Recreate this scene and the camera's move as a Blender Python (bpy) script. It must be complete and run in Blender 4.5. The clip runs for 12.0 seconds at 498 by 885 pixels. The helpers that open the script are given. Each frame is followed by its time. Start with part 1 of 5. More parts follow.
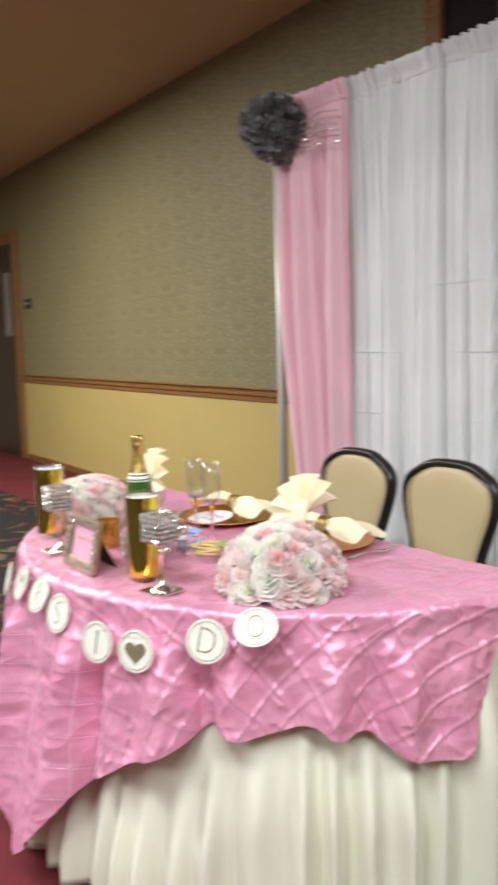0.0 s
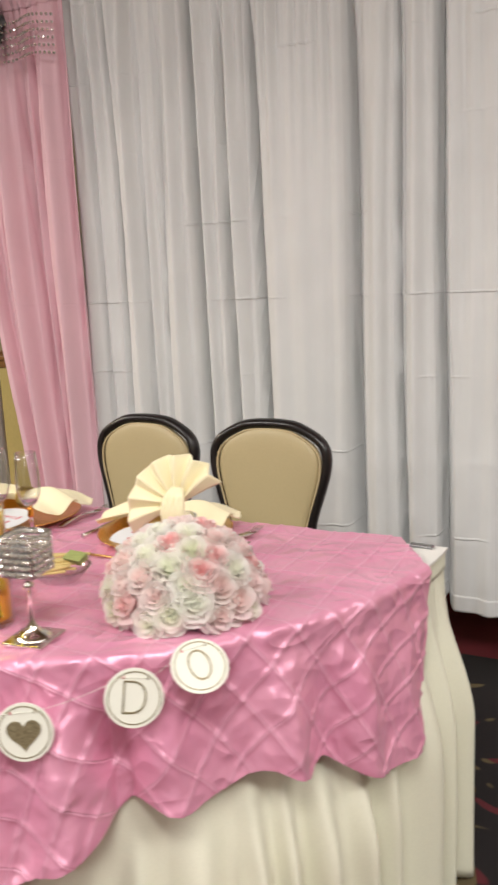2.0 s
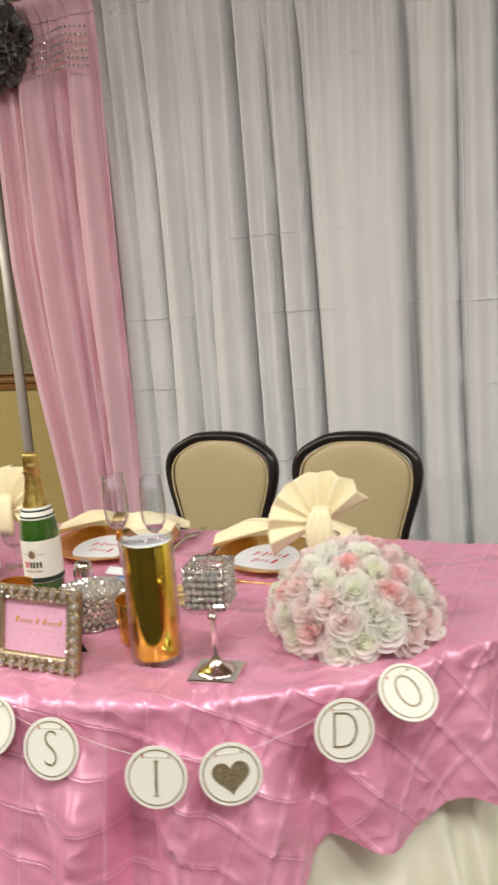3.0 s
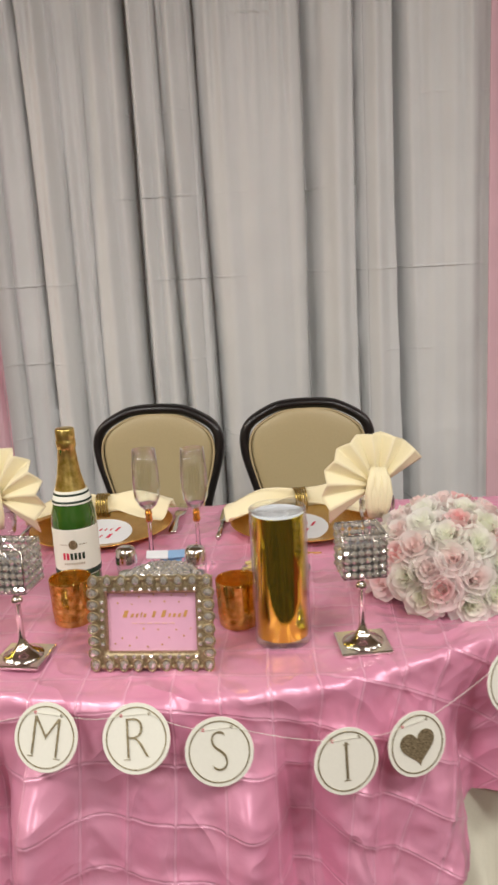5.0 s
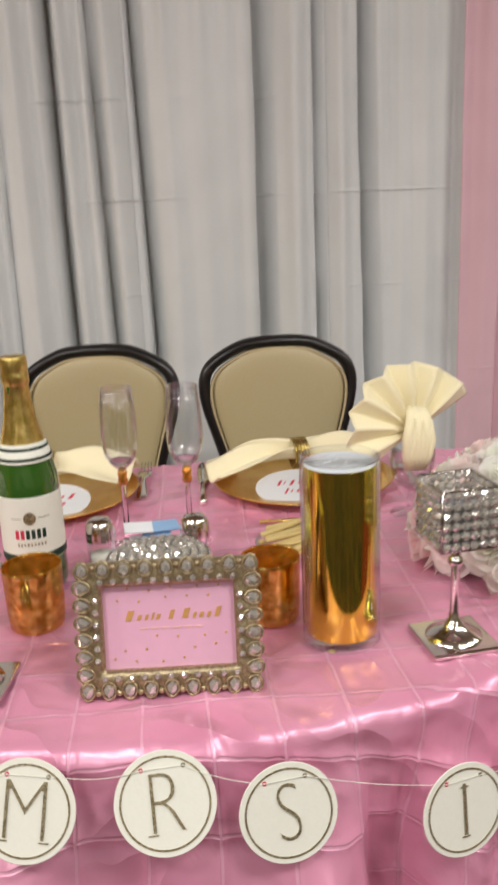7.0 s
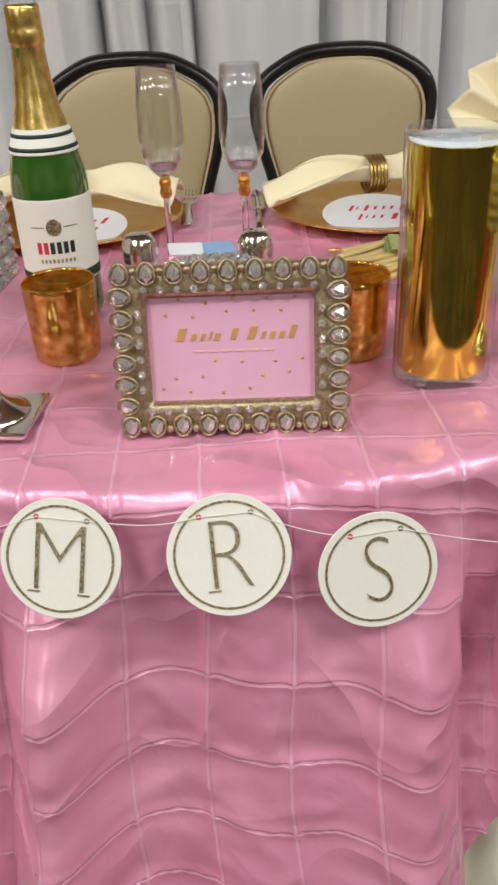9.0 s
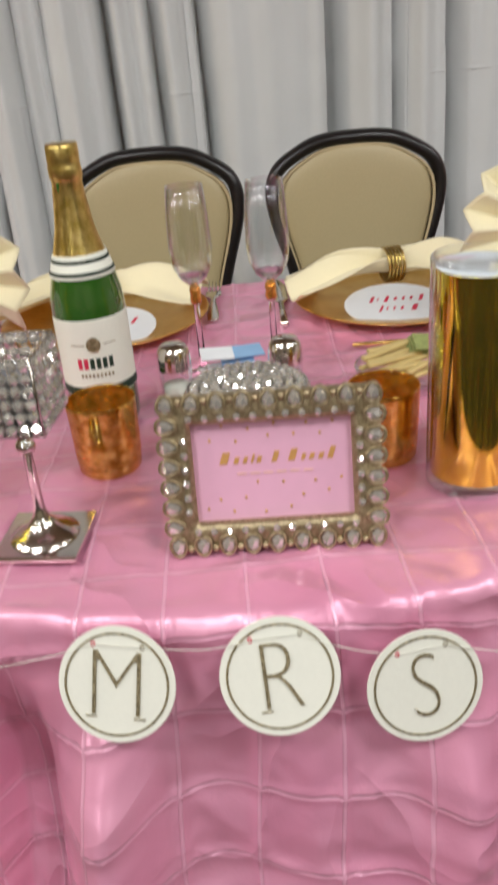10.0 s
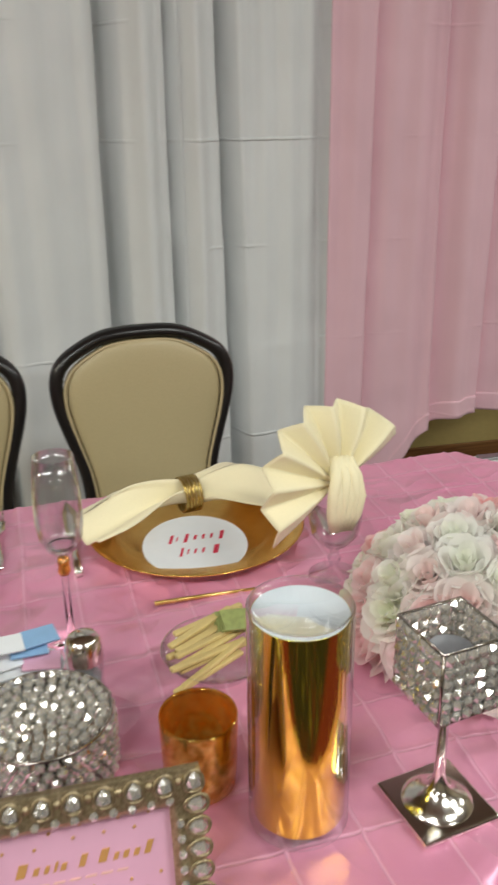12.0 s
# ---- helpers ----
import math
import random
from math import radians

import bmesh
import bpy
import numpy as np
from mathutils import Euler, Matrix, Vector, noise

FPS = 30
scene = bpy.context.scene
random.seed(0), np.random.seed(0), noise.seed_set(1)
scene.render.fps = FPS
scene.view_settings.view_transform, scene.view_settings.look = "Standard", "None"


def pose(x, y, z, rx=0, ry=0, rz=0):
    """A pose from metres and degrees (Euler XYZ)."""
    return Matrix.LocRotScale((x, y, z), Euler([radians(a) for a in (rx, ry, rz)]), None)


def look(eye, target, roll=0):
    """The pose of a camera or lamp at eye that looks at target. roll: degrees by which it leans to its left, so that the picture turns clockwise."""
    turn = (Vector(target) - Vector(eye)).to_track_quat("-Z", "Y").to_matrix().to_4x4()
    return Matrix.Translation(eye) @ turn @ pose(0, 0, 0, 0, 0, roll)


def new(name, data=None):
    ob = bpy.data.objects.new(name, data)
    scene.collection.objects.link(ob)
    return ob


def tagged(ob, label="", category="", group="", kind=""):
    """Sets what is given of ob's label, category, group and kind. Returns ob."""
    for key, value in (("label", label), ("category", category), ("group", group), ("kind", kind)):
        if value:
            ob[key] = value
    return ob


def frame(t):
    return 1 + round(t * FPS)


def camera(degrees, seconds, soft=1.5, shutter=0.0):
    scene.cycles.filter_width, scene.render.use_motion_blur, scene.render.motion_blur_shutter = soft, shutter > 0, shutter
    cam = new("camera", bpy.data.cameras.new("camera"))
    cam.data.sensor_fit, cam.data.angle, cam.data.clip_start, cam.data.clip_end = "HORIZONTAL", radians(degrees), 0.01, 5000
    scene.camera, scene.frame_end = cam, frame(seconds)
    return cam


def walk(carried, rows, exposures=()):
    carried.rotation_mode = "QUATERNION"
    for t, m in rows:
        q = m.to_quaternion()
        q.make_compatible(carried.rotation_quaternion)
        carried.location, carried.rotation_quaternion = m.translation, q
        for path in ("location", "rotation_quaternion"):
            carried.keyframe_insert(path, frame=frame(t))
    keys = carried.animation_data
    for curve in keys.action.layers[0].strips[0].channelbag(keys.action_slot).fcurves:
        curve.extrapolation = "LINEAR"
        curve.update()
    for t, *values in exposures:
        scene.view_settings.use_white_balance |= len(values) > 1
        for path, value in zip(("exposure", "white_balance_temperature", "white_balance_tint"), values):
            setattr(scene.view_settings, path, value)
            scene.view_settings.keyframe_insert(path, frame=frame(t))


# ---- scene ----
cam = camera(33.4, 12.0, soft=2.7, shutter=0.5)
PATH = [
    (0.0, (1.921, -0.950, 1.321), (0.329, 0.236, 1.078), -1.5),
    (0.4, (1.796, -0.925, 1.327), (0.386, 0.470, 1.068), -1.7),
    (1.0, (1.605, -0.892, 1.330), (0.348, 0.636, 1.040), -2.0),
    (1.5, (1.437, -0.893, 1.318), (0.361, 0.758, 0.972), -1.0),
    (2.0, (1.240, -1.000, 1.332), (0.356, 0.737, 0.944), -2.6),
    (2.5, (1.068, -1.079, 1.338), (0.211, 0.686, 0.953), -3.3),
    (3.0, (0.877, -1.100, 1.347), (0.083, 0.725, 0.978), -4.3),
    (4.8, (0.313, -1.185, 1.341), (0.047, 0.736, 0.887), -2.2),
    (5.0, (0.255, -1.160, 1.339), (0.108, 0.790, 0.887), -3.2),
    (5.5, (0.121, -1.111, 1.324), (0.032, 0.818, 0.804), -2.8),
    (6.0, (0.053, -1.039, 1.292), (0.131, 0.890, 0.771), -6.0),
    (6.5, (0.022, -0.948, 1.259), (0.170, 0.980, 0.747), -4.7),
    (7.0, (0.060, -0.815, 1.221), (0.175, 1.113, 0.677), -2.5),
    (7.5, (0.043, -0.752, 1.146), (0.085, 1.080, 0.346), -1.9),
    (7.7, (0.035, -0.738, 1.128), (0.058, 1.061, 0.258), -1.6),
    (9.3, (0.024, -0.662, 1.093), (0.014, 1.060, 0.074), -3.4),
    (9.5, (0.020, -0.664, 1.102), (0.001, 1.073, 0.111), -3.9),
    (10.0, (0.008, -0.660, 1.159), (-0.017, 1.117, 0.243), -5.1),
    (10.5, (0.036, -0.666, 1.247), (0.100, 1.142, 0.395), -3.7),
    (11.0, (0.069, -0.655, 1.302), (0.255, 1.170, 0.516), -3.4),
    (11.5, (0.035, -0.584, 1.325), (0.368, 1.241, 0.583), -2.4),
    (12.0, (0.019, -0.508, 1.319), (0.521, 1.283, 0.582), -0.8),
]
walk(cam, [(t, look(e, g, r)) for t, e, g, r in PATH], [(0.0, 0.24, 5950, 10), (0.5, 0.02, 5950, 10), (1.5, 0.08, 6450, 12), (2.2, -0.08, 6550, 11), (3.0, -0.14, 6550, 10), (5.0, -0.36, 6600, 12), (7.5, -0.38, 6400, 11), (9.0, -0.43, 6250, 10), (10.5, -0.43, 6150, 8), (11.0, -0.42, 6050, 4), (12.0, -0.46, 6250, 4)])

# ---- light: a windowless function room lit by ceiling fixtures, plus three added lamps ----
world = bpy.data.worlds.new("room_air")
scene.world = world
world.use_nodes = True
world.node_tree.nodes["Background"].inputs[0].default_value = (0.9, 0.92, 1.0, 1)
world.node_tree.nodes["Background"].inputs[1].default_value = 0.05
scene.view_settings.exposure = 0.0


def area(name, x, y, z, sx, sy, watts, colour, target=None):
    data = bpy.data.lights.new(name, "AREA")
    data.shape, data.size, data.size_y = "RECTANGLE", sx, sy
    data.energy, data.color = watts, colour
    ob = new(name, data)
    ob.matrix_world = look((x, y, z), target or (x, y + 0.001, 0), 0)
    return ob


CEIL = 3.3
WARM, COOL = (1.0, 0.87, 0.68), (1.0, 0.975, 0.925)
# the last three are unseen, added to brighten the left wall and right end
LAMPS = ((-3.0, -0.9, 60, COOL), (-1.25, -1.7, 62, COOL), (1.45, -1.7, 62, COOL), (3.0, -0.9, 60, COOL), (-2.0, -4.2, 85, COOL), (2.0, -4.2, 85, COOL), (-4.8, 0.2, 135, WARM), (-6.6, -2.5, 70, WARM), (4.4, 0.7, 55, COOL))
for lx, ly, w, c in LAMPS:
    area("ceiling_and_fill_lamp", lx, ly, CEIL - 0.06, 1.15, 0.55, w, c)


# ---- materials ----
def nodes_of(name):
    m = bpy.data.materials.new(name)
    m.use_nodes = True
    nt = m.node_tree
    return m, nt, nt.nodes["Principled BSDF"]


def put(nt, kind, **values):
    n = nt.nodes.new(kind)
    for k, v in values.items():
        n.inputs[k.replace("_", " ")].default_value = v
    return n


def ramp(nt, source, stops):
    r = nt.nodes.new("ShaderNodeValToRGB")
    el = r.color_ramp.elements
    while len(el) < len(stops):
        el.new(0.5)
    for e, (p, c) in zip(el, stops):
        e.position, e.color = p, (*c, 1)
    nt.links.new(source, r.inputs[0])
    return r


def bumped(nt, bsdf, height, strength, distance, base=None):
    b = put(nt, "ShaderNodeBump", Strength=strength, Distance=distance)
    nt.links.new(height, b.inputs["Height"])
    if base:
        nt.links.new(base.outputs[0], b.inputs["Normal"])
    nt.links.new(b.outputs[0], bsdf.inputs["Normal"])
    return b


def coords(nt, which="Object", scale=(1, 1, 1)):
    tc = nt.nodes.new("ShaderNodeTexCoord")
    mp = nt.nodes.new("ShaderNodeMapping")
    mp.inputs["Scale"].default_value = scale
    nt.links.new(tc.outputs[which], mp.inputs[0])
    return mp.outputs[0]


def surface(name, colour, rough=0.5, metal=0.0, vary=0.12, grain=60.0, relief=0.0, broad=3.0, **extra):
    """A material with variation at two scales and fine relief."""
    m, nt, b = nodes_of(name)
    co = coords(nt)
    fine = put(nt, "ShaderNodeTexNoise", Scale=grain, Detail=4.0)
    wide = put(nt, "ShaderNodeTexNoise", Scale=broad, Detail=3.0)
    nt.links.new(co, fine.inputs["Vector"])
    nt.links.new(co, wide.inputs["Vector"])
    mix = nt.nodes.new("ShaderNodeMath")
    mix.operation = "MULTIPLY_ADD"
    mix.inputs[1].default_value = 0.5
    half = nt.nodes.new("ShaderNodeMath")
    half.operation = "MULTIPLY"
    half.inputs[1].default_value = 0.5
    nt.links.new(wide.outputs[0], half.inputs[0])
    nt.links.new(fine.outputs[0], mix.inputs[0])
    nt.links.new(half.outputs[0], mix.inputs[2])
    lo = tuple(max(0, c * (1 - vary)) for c in colour)
    hi = tuple(min(1, c * (1 + vary)) for c in colour)
    r = ramp(nt, mix.outputs[0], [(0.3, lo), (0.7, hi)])
    nt.links.new(r.outputs[0], b.inputs["Base Color"])
    b.inputs["Roughness"].default_value = rough
    b.inputs["Metallic"].default_value = metal
    for k, v in extra.items():
        b.inputs[k.replace("_", " ")].default_value = v
    if relief:
        bumped(nt, b, fine.outputs[0], 0.5, relief)
    return m


TUCK = 0.066


def wallpaper():
    """Olive damask: a mirrored motif in half-drop repeat, slightly glossier than its ground."""
    m, nt, b = nodes_of("patterned wallpaper")
    co = coords(nt)
    sep = nt.nodes.new("ShaderNodeSeparateXYZ")
    nt.links.new(co, sep.inputs[0])

    def calc(op, a, c=0.0, d=0.0):
        n = nt.nodes.new("ShaderNodeMath")
        n.operation = op
        for k, q in enumerate((a, c, d)):
            if isinstance(q, (int, float)):
                n.inputs[k].default_value = q
            else:
                nt.links.new(q, n.inputs[k])
        return n.outputs[0]

    col = calc("DIVIDE", sep.outputs[0], 0.27)
    row = calc("MULTIPLY_ADD", calc("FLOOR", col), 0.5, calc("DIVIDE", sep.outputs[2], 0.34))
    comb = nt.nodes.new("ShaderNodeCombineXYZ")
    nt.links.new(calc("MULTIPLY", calc("ABSOLUTE", calc("SUBTRACT", calc("FRACT", col), 0.5)), 0.27), comb.inputs[0])
    nt.links.new(calc("MULTIPLY", calc("SINE", calc("MULTIPLY", row, 6.28319)), 0.075), comb.inputs[1])
    nt.links.new(calc("MULTIPLY", calc("COSINE", calc("MULTIPLY", row, 6.28319)), 0.075), comb.inputs[2])
    w = put(nt, "ShaderNodeTexNoise", Scale=17.0, Detail=1.5, Distortion=1.0)
    nt.links.new(comb.outputs[0], w.inputs["Vector"])
    f = put(nt, "ShaderNodeTexNoise", Scale=160.0, Detail=3.0)
    wide = put(nt, "ShaderNodeTexNoise", Scale=1.3, Detail=2.0)
    for n in (f, wide):
        nt.links.new(co, n.inputs["Vector"])
    r = ramp(nt, w.outputs[0], [(0.44, (0.212, 0.189, 0.102)), (0.50, (0.268, 0.243, 0.135)), (0.56, (0.268, 0.243, 0.135)), (0.60, (0.210, 0.188, 0.100))])
    fade = ramp(nt, wide.outputs[0], [(0.3, (0.90, 0.90, 0.90)), (0.7, (1.0, 1.0, 1.0))])
    mul = nt.nodes.new("ShaderNodeMixRGB")
    mul.blend_type = "MULTIPLY"
    mul.inputs[0].default_value = 1.0
    nt.links.new(r.outputs[0], mul.inputs[1])
    nt.links.new(fade.outputs[0], mul.inputs[2])
    nt.links.new(mul.outputs[0], b.inputs["Base Color"])
    b.inputs["Roughness"].default_value = 0.62
    bumped(nt, b, f.outputs[0], 0.4, 0.002)
    return m


def wood_trim():
    m, nt, b = nodes_of("stained wood trim")
    co = coords(nt, scale=(1.5, 30, 30))
    n = put(nt, "ShaderNodeTexNoise", Scale=3.0, Detail=5.0, Distortion=0.6)
    nt.links.new(co, n.inputs["Vector"])
    r = ramp(nt, n.outputs[0], [(0.3, (0.16, 0.075, 0.022)), (0.7, (0.30, 0.15, 0.05))])
    nt.links.new(r.outputs[0], b.inputs["Base Color"])
    b.inputs["Roughness"].default_value = 0.38
    return m


def carpet_leaf():
    """Dark carpet with curling tan and wine leaves."""
    m, nt, b = nodes_of("leaf patterned carpet")
    co = coords(nt)
    warp = put(nt, "ShaderNodeTexNoise", Scale=3.2, Detail=1.0)
    nt.links.new(co, warp.inputs["Vector"])
    add = nt.nodes.new("ShaderNodeVectorMath")
    add.operation = "MULTIPLY_ADD"
    add.inputs[1].default_value = (0.7, 0.7, 0)
    nt.links.new(warp.outputs["Color"], add.inputs[0])
    nt.links.new(co, add.inputs[2])
    st = nt.nodes.new("ShaderNodeMapping")
    st.inputs["Rotation"].default_value = (0, 0, 0.6)
    st.inputs["Scale"].default_value = (6.0, 15.0, 1)
    nt.links.new(add.outputs[0], st.inputs[0])
    v = put(nt, "ShaderNodeTexVoronoi", Scale=1.0)
    nt.links.new(st.outputs[0], v.inputs["Vector"])
    leaf = ramp(nt, v.outputs["Distance"], [(0.40, (1, 1, 1)), (0.46, (0, 0, 0))])
    tone = nt.nodes.new("ShaderNodeSeparateColor")
    nt.links.new(v.outputs["Color"], tone.inputs[0])
    hue = ramp(nt, tone.outputs[0], [(0.0, (0.008, 0.006, 0.007)), (0.40, (0.008, 0.006, 0.007)), (0.42, (0.11, 0.085, 0.04)), (0.72, (0.15, 0.12, 0.06)), (0.74, (0.10, 0.012, 0.018)), (1.0, (0.12, 0.02, 0.02))])
    hue.color_ramp.interpolation = "CONSTANT"
    mix = nt.nodes.new("ShaderNodeMixRGB")
    mix.inputs[1].default_value = (0.008, 0.006, 0.007, 1)
    nt.links.new(leaf.outputs[0], mix.inputs[0])
    nt.links.new(hue.outputs[0], mix.inputs[2])
    nt.links.new(mix.outputs[0], b.inputs["Base Color"])
    b.inputs["Roughness"].default_value = 0.95
    f = put(nt, "ShaderNodeTexNoise", Scale=400.0, Detail=2.0)
    nt.links.new(co, f.inputs["Vector"])
    bumped(nt, b, f.outputs[0], 0.6, 0.004)
    return m


def satin():
    """Pink pintuck satin: the stitched tucks follow the cloth's own grid, their lit ridges painted lighter."""
    m, nt, b = nodes_of("pink pintuck satin")
    uv = coords(nt, "UV")
    warp = put(nt, "ShaderNodeTexNoise", Scale=7.0, Detail=2.0)
    crumple = put(nt, "ShaderNodeTexNoise", Scale=11.0, Detail=2.5, Roughness=0.5, Distortion=0.3)
    weave = put(nt, "ShaderNodeTexNoise", Scale=900.0, Detail=1.0)
    for n in (warp, crumple, weave):
        nt.links.new(uv, n.inputs["Vector"])
    sep = nt.nodes.new("ShaderNodeSeparateXYZ")
    nt.links.new(uv, sep.inputs[0])

    def calc(op, a, b2=None):
        n = nt.nodes.new("ShaderNodeMath")
        n.operation = op
        for k, q in enumerate((a, b2)):
            if q is None:
                continue
            if isinstance(q, (int, float)):
                n.inputs[k].default_value = q
            else:
                nt.links.new(q, n.inputs[k])
        return n.outputs[0]

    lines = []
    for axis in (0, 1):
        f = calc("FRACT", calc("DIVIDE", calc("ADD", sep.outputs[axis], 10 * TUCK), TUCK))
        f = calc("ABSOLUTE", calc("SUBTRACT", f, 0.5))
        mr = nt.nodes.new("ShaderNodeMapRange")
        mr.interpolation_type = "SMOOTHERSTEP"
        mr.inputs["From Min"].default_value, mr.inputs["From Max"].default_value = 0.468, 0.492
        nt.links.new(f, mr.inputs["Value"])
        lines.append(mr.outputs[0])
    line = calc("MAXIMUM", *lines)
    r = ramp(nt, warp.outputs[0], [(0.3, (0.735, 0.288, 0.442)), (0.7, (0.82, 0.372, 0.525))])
    # lighter pink along the tucks paints in the light their ridges catch
    ridge_light = nt.nodes.new("ShaderNodeMixRGB")
    ridge_light.inputs[2].default_value = (0.92, 0.50, 0.66, 1)
    nt.links.new(calc("MULTIPLY", line, 0.6), ridge_light.inputs[0])
    nt.links.new(r.outputs[0], ridge_light.inputs[1])
    nt.links.new(ridge_light.outputs[0], b.inputs["Base Color"])
    b.inputs["Roughness"].default_value = 0.33
    b.inputs["Metallic"].default_value = 0.17
    b.inputs["Specular IOR Level"].default_value = 1.0
    b.inputs["Specular Tint"].default_value = (1.0, 0.90, 0.96, 1)
    b.inputs["Coat Weight"].default_value = 0.18
    b.inputs["Coat Roughness"].default_value = 0.2
    b.inputs["Sheen Weight"].default_value = 0.25
    b.inputs["Sheen Roughness"].default_value = 0.35
    b.inputs["Sheen Tint"].default_value = (1.0, 0.78, 0.88, 1)
    small = put(nt, "ShaderNodeTexNoise", Scale=34.0, Detail=4.0, Roughness=0.6, Distortion=0.7)
    nt.links.new(uv, small.inputs["Vector"])
    crease = put(nt, "ShaderNodeTexNoise", Scale=8.0, Detail=1.0, Distortion=0.8)
    nt.links.new(uv, crease.inputs["Vector"])
    sharp = calc("ABSOLUTE", calc("SUBTRACT", crease.outputs[0], 0.5))
    bc = bumped(nt, b, sharp, 0.52, 0.05)
    b0 = bumped(nt, b, crumple.outputs[0], 0.22, 0.03, bc)
    b1 = bumped(nt, b, small.outputs[0], 0.12, 0.008, b0)
    b2 = bumped(nt, b, line, 0.42, 0.0026, b1)
    b3 = bumped(nt, b, weave.outputs[0], 0.12, 0.0006, b2)
    nt.links.new(b3.outputs[0], b.inputs["Coat Normal"])
    return m


def drape_cloth(name, colour, crease):
    m, nt, b = nodes_of(name)
    co = coords(nt)
    weave = put(nt, "ShaderNodeTexNoise", Scale=500.0, Detail=1.0)
    wide = put(nt, "ShaderNodeTexNoise", Scale=4.0, Detail=3.0)
    nt.links.new(co, weave.inputs["Vector"])
    nt.links.new(co, wide.inputs["Vector"])
    r = ramp(nt, wide.outputs[0], [(0.3, tuple(c * 0.94 for c in colour)), (0.7, colour)])
    nt.links.new(r.outputs[0], b.inputs["Base Color"])
    b.inputs["Roughness"].default_value = 0.7
    b.inputs["Sheen Weight"].default_value = 0.2
    wr = put(nt, "ShaderNodeTexNoise", Scale=14.0, Detail=3.0)
    nt.links.new(co, wr.inputs["Vector"])
    b1 = bumped(nt, b, wr.outputs[0], 0.18, 0.012)
    sep = nt.nodes.new("ShaderNodeSeparateXYZ")
    nt.links.new(co, sep.inputs[0])
    last = None
    for op, q in (("MULTIPLY_ADD", (1 / 0.27, -0.448 / 0.27 + 8.5)), ("FRACT", None), ("SUBTRACT", (0.5,)), ("ABSOLUTE", None)):
        n = nt.nodes.new("ShaderNodeMath")
        n.operation = op
        nt.links.new(last or sep.outputs[2], n.inputs[0])
        for k, val in enumerate(q or ()):
            n.inputs[k + 1].default_value = val
        last = n.outputs[0]
    line = nt.nodes.new("ShaderNodeMapRange")
    line.interpolation_type = "SMOOTHERSTEP"
    line.inputs["From Min"].default_value, line.inputs["From Max"].default_value = 0.022, 0.004
    nt.links.new(last, line.inputs["Value"])
    patch = put(nt, "ShaderNodeTexNoise", Scale=3.5, Detail=1.0)
    nt.links.new(co, patch.inputs["Vector"])
    mask = nt.nodes.new("ShaderNodeMapRange")
    mask.inputs["From Min"].default_value, mask.inputs["From Max"].default_value = 0.47, 0.63
    nt.links.new(patch.outputs[0], mask.inputs["Value"])
    both = nt.nodes.new("ShaderNodeMath")
    both.operation = "MULTIPLY"
    nt.links.new(line.outputs[0], both.inputs[0])
    nt.links.new(mask.outputs[0], both.inputs[1])
    b1 = bumped(nt, b, both.outputs[0], crease, 0.004, b1)
    bumped(nt, b, weave.outputs[0], 0.1, 0.0005, b1)
    return m


def clear_glass(name, colour=(1, 1, 1), rough=0.0):
    m, nt, b = nodes_of(name)
    b.inputs["Base Color"].default_value = (*colour, 1)
    b.inputs["Roughness"].default_value = rough
    b.inputs["Transmission Weight"].default_value = 1.0
    b.inputs["IOR"].default_value = 1.46
    return m


PAPER_WALL, TRIM, LEAF = wallpaper(), wood_trim(), carpet_leaf()
DADO = surface("yellow painted wainscot", (0.50, 0.41, 0.155), 0.55, vary=0.08, broad=2.0)
RED_CARPET = surface("wine red carpet", (0.115, 0.008, 0.014), 0.95, vary=0.35, grain=300, relief=0.004)
CEILING = surface("brown painted ceiling", (0.60, 0.47, 0.30), 0.9, vary=0.06, grain=200, relief=0.002)
PLAIN_WALL = surface("tan painted wall", (0.36, 0.30, 0.20), 0.8, vary=0.08)
DOOR_DARK = surface("dark brown door paint", (0.045, 0.032, 0.028), 0.4, vary=0.2)
SATIN = satin()
IVORY = surface("ivory polyester skirting", (0.78, 0.78, 0.64), 0.6, vary=0.05, grain=300, relief=0.0006, Sheen_Weight=0.2)
WHITE_CLOTH = surface("white table linen", (0.80, 0.80, 0.76), 0.6, vary=0.04, grain=300, relief=0.0006)
WHITE_DRAPE = drape_cloth("white drape cloth", (0.80, 0.81, 0.81), 0.75)
PINK_DRAPE = drape_cloth("pink drape cloth", (0.83, 0.53, 0.60), 0.25)
POLE = surface("brushed aluminium pole", (0.66, 0.64, 0.58), 0.45, 0.3, vary=0.08)
CHAIR_BLACK = surface("black lacquered chair frame", (0.012, 0.010, 0.010), 0.28, vary=0.3)
CHAIR_TAN = surface("tan upholstery vinyl", (0.485, 0.40, 0.225), 0.42, vary=0.05, grain=250, relief=0.0005)
CHAIR_PIPE = surface("tan piping", (0.50, 0.40, 0.23), 0.5, vary=0.1)
PLYWOOD = surface("plywood table top", (0.36, 0.25, 0.13), 0.5, vary=0.15)
STEEL = surface("steel tube", (0.35, 0.35, 0.36), 0.35, 1.0, vary=0.1)


# ---- building helpers ----
def mesh_of(name, bm, material, smooth=True):
    me = bpy.data.meshes.new(name)
    bm.to_mesh(me)
    bm.free()
    me.materials.append(material)
    if smooth:
        me.polygons.foreach_set("use_smooth", [True] * len(me.polygons))
    return me


def part(name, bm, material, parent=None, label="", smooth=True, at=None):
    """Links a bmesh as one mesh object, under a thing or a part."""
    ob = new(name, mesh_of(name, bm, material, smooth))
    ob.parent = parent
    if at is not None:
        ob.matrix_basis = at
    return tagged(ob, label)


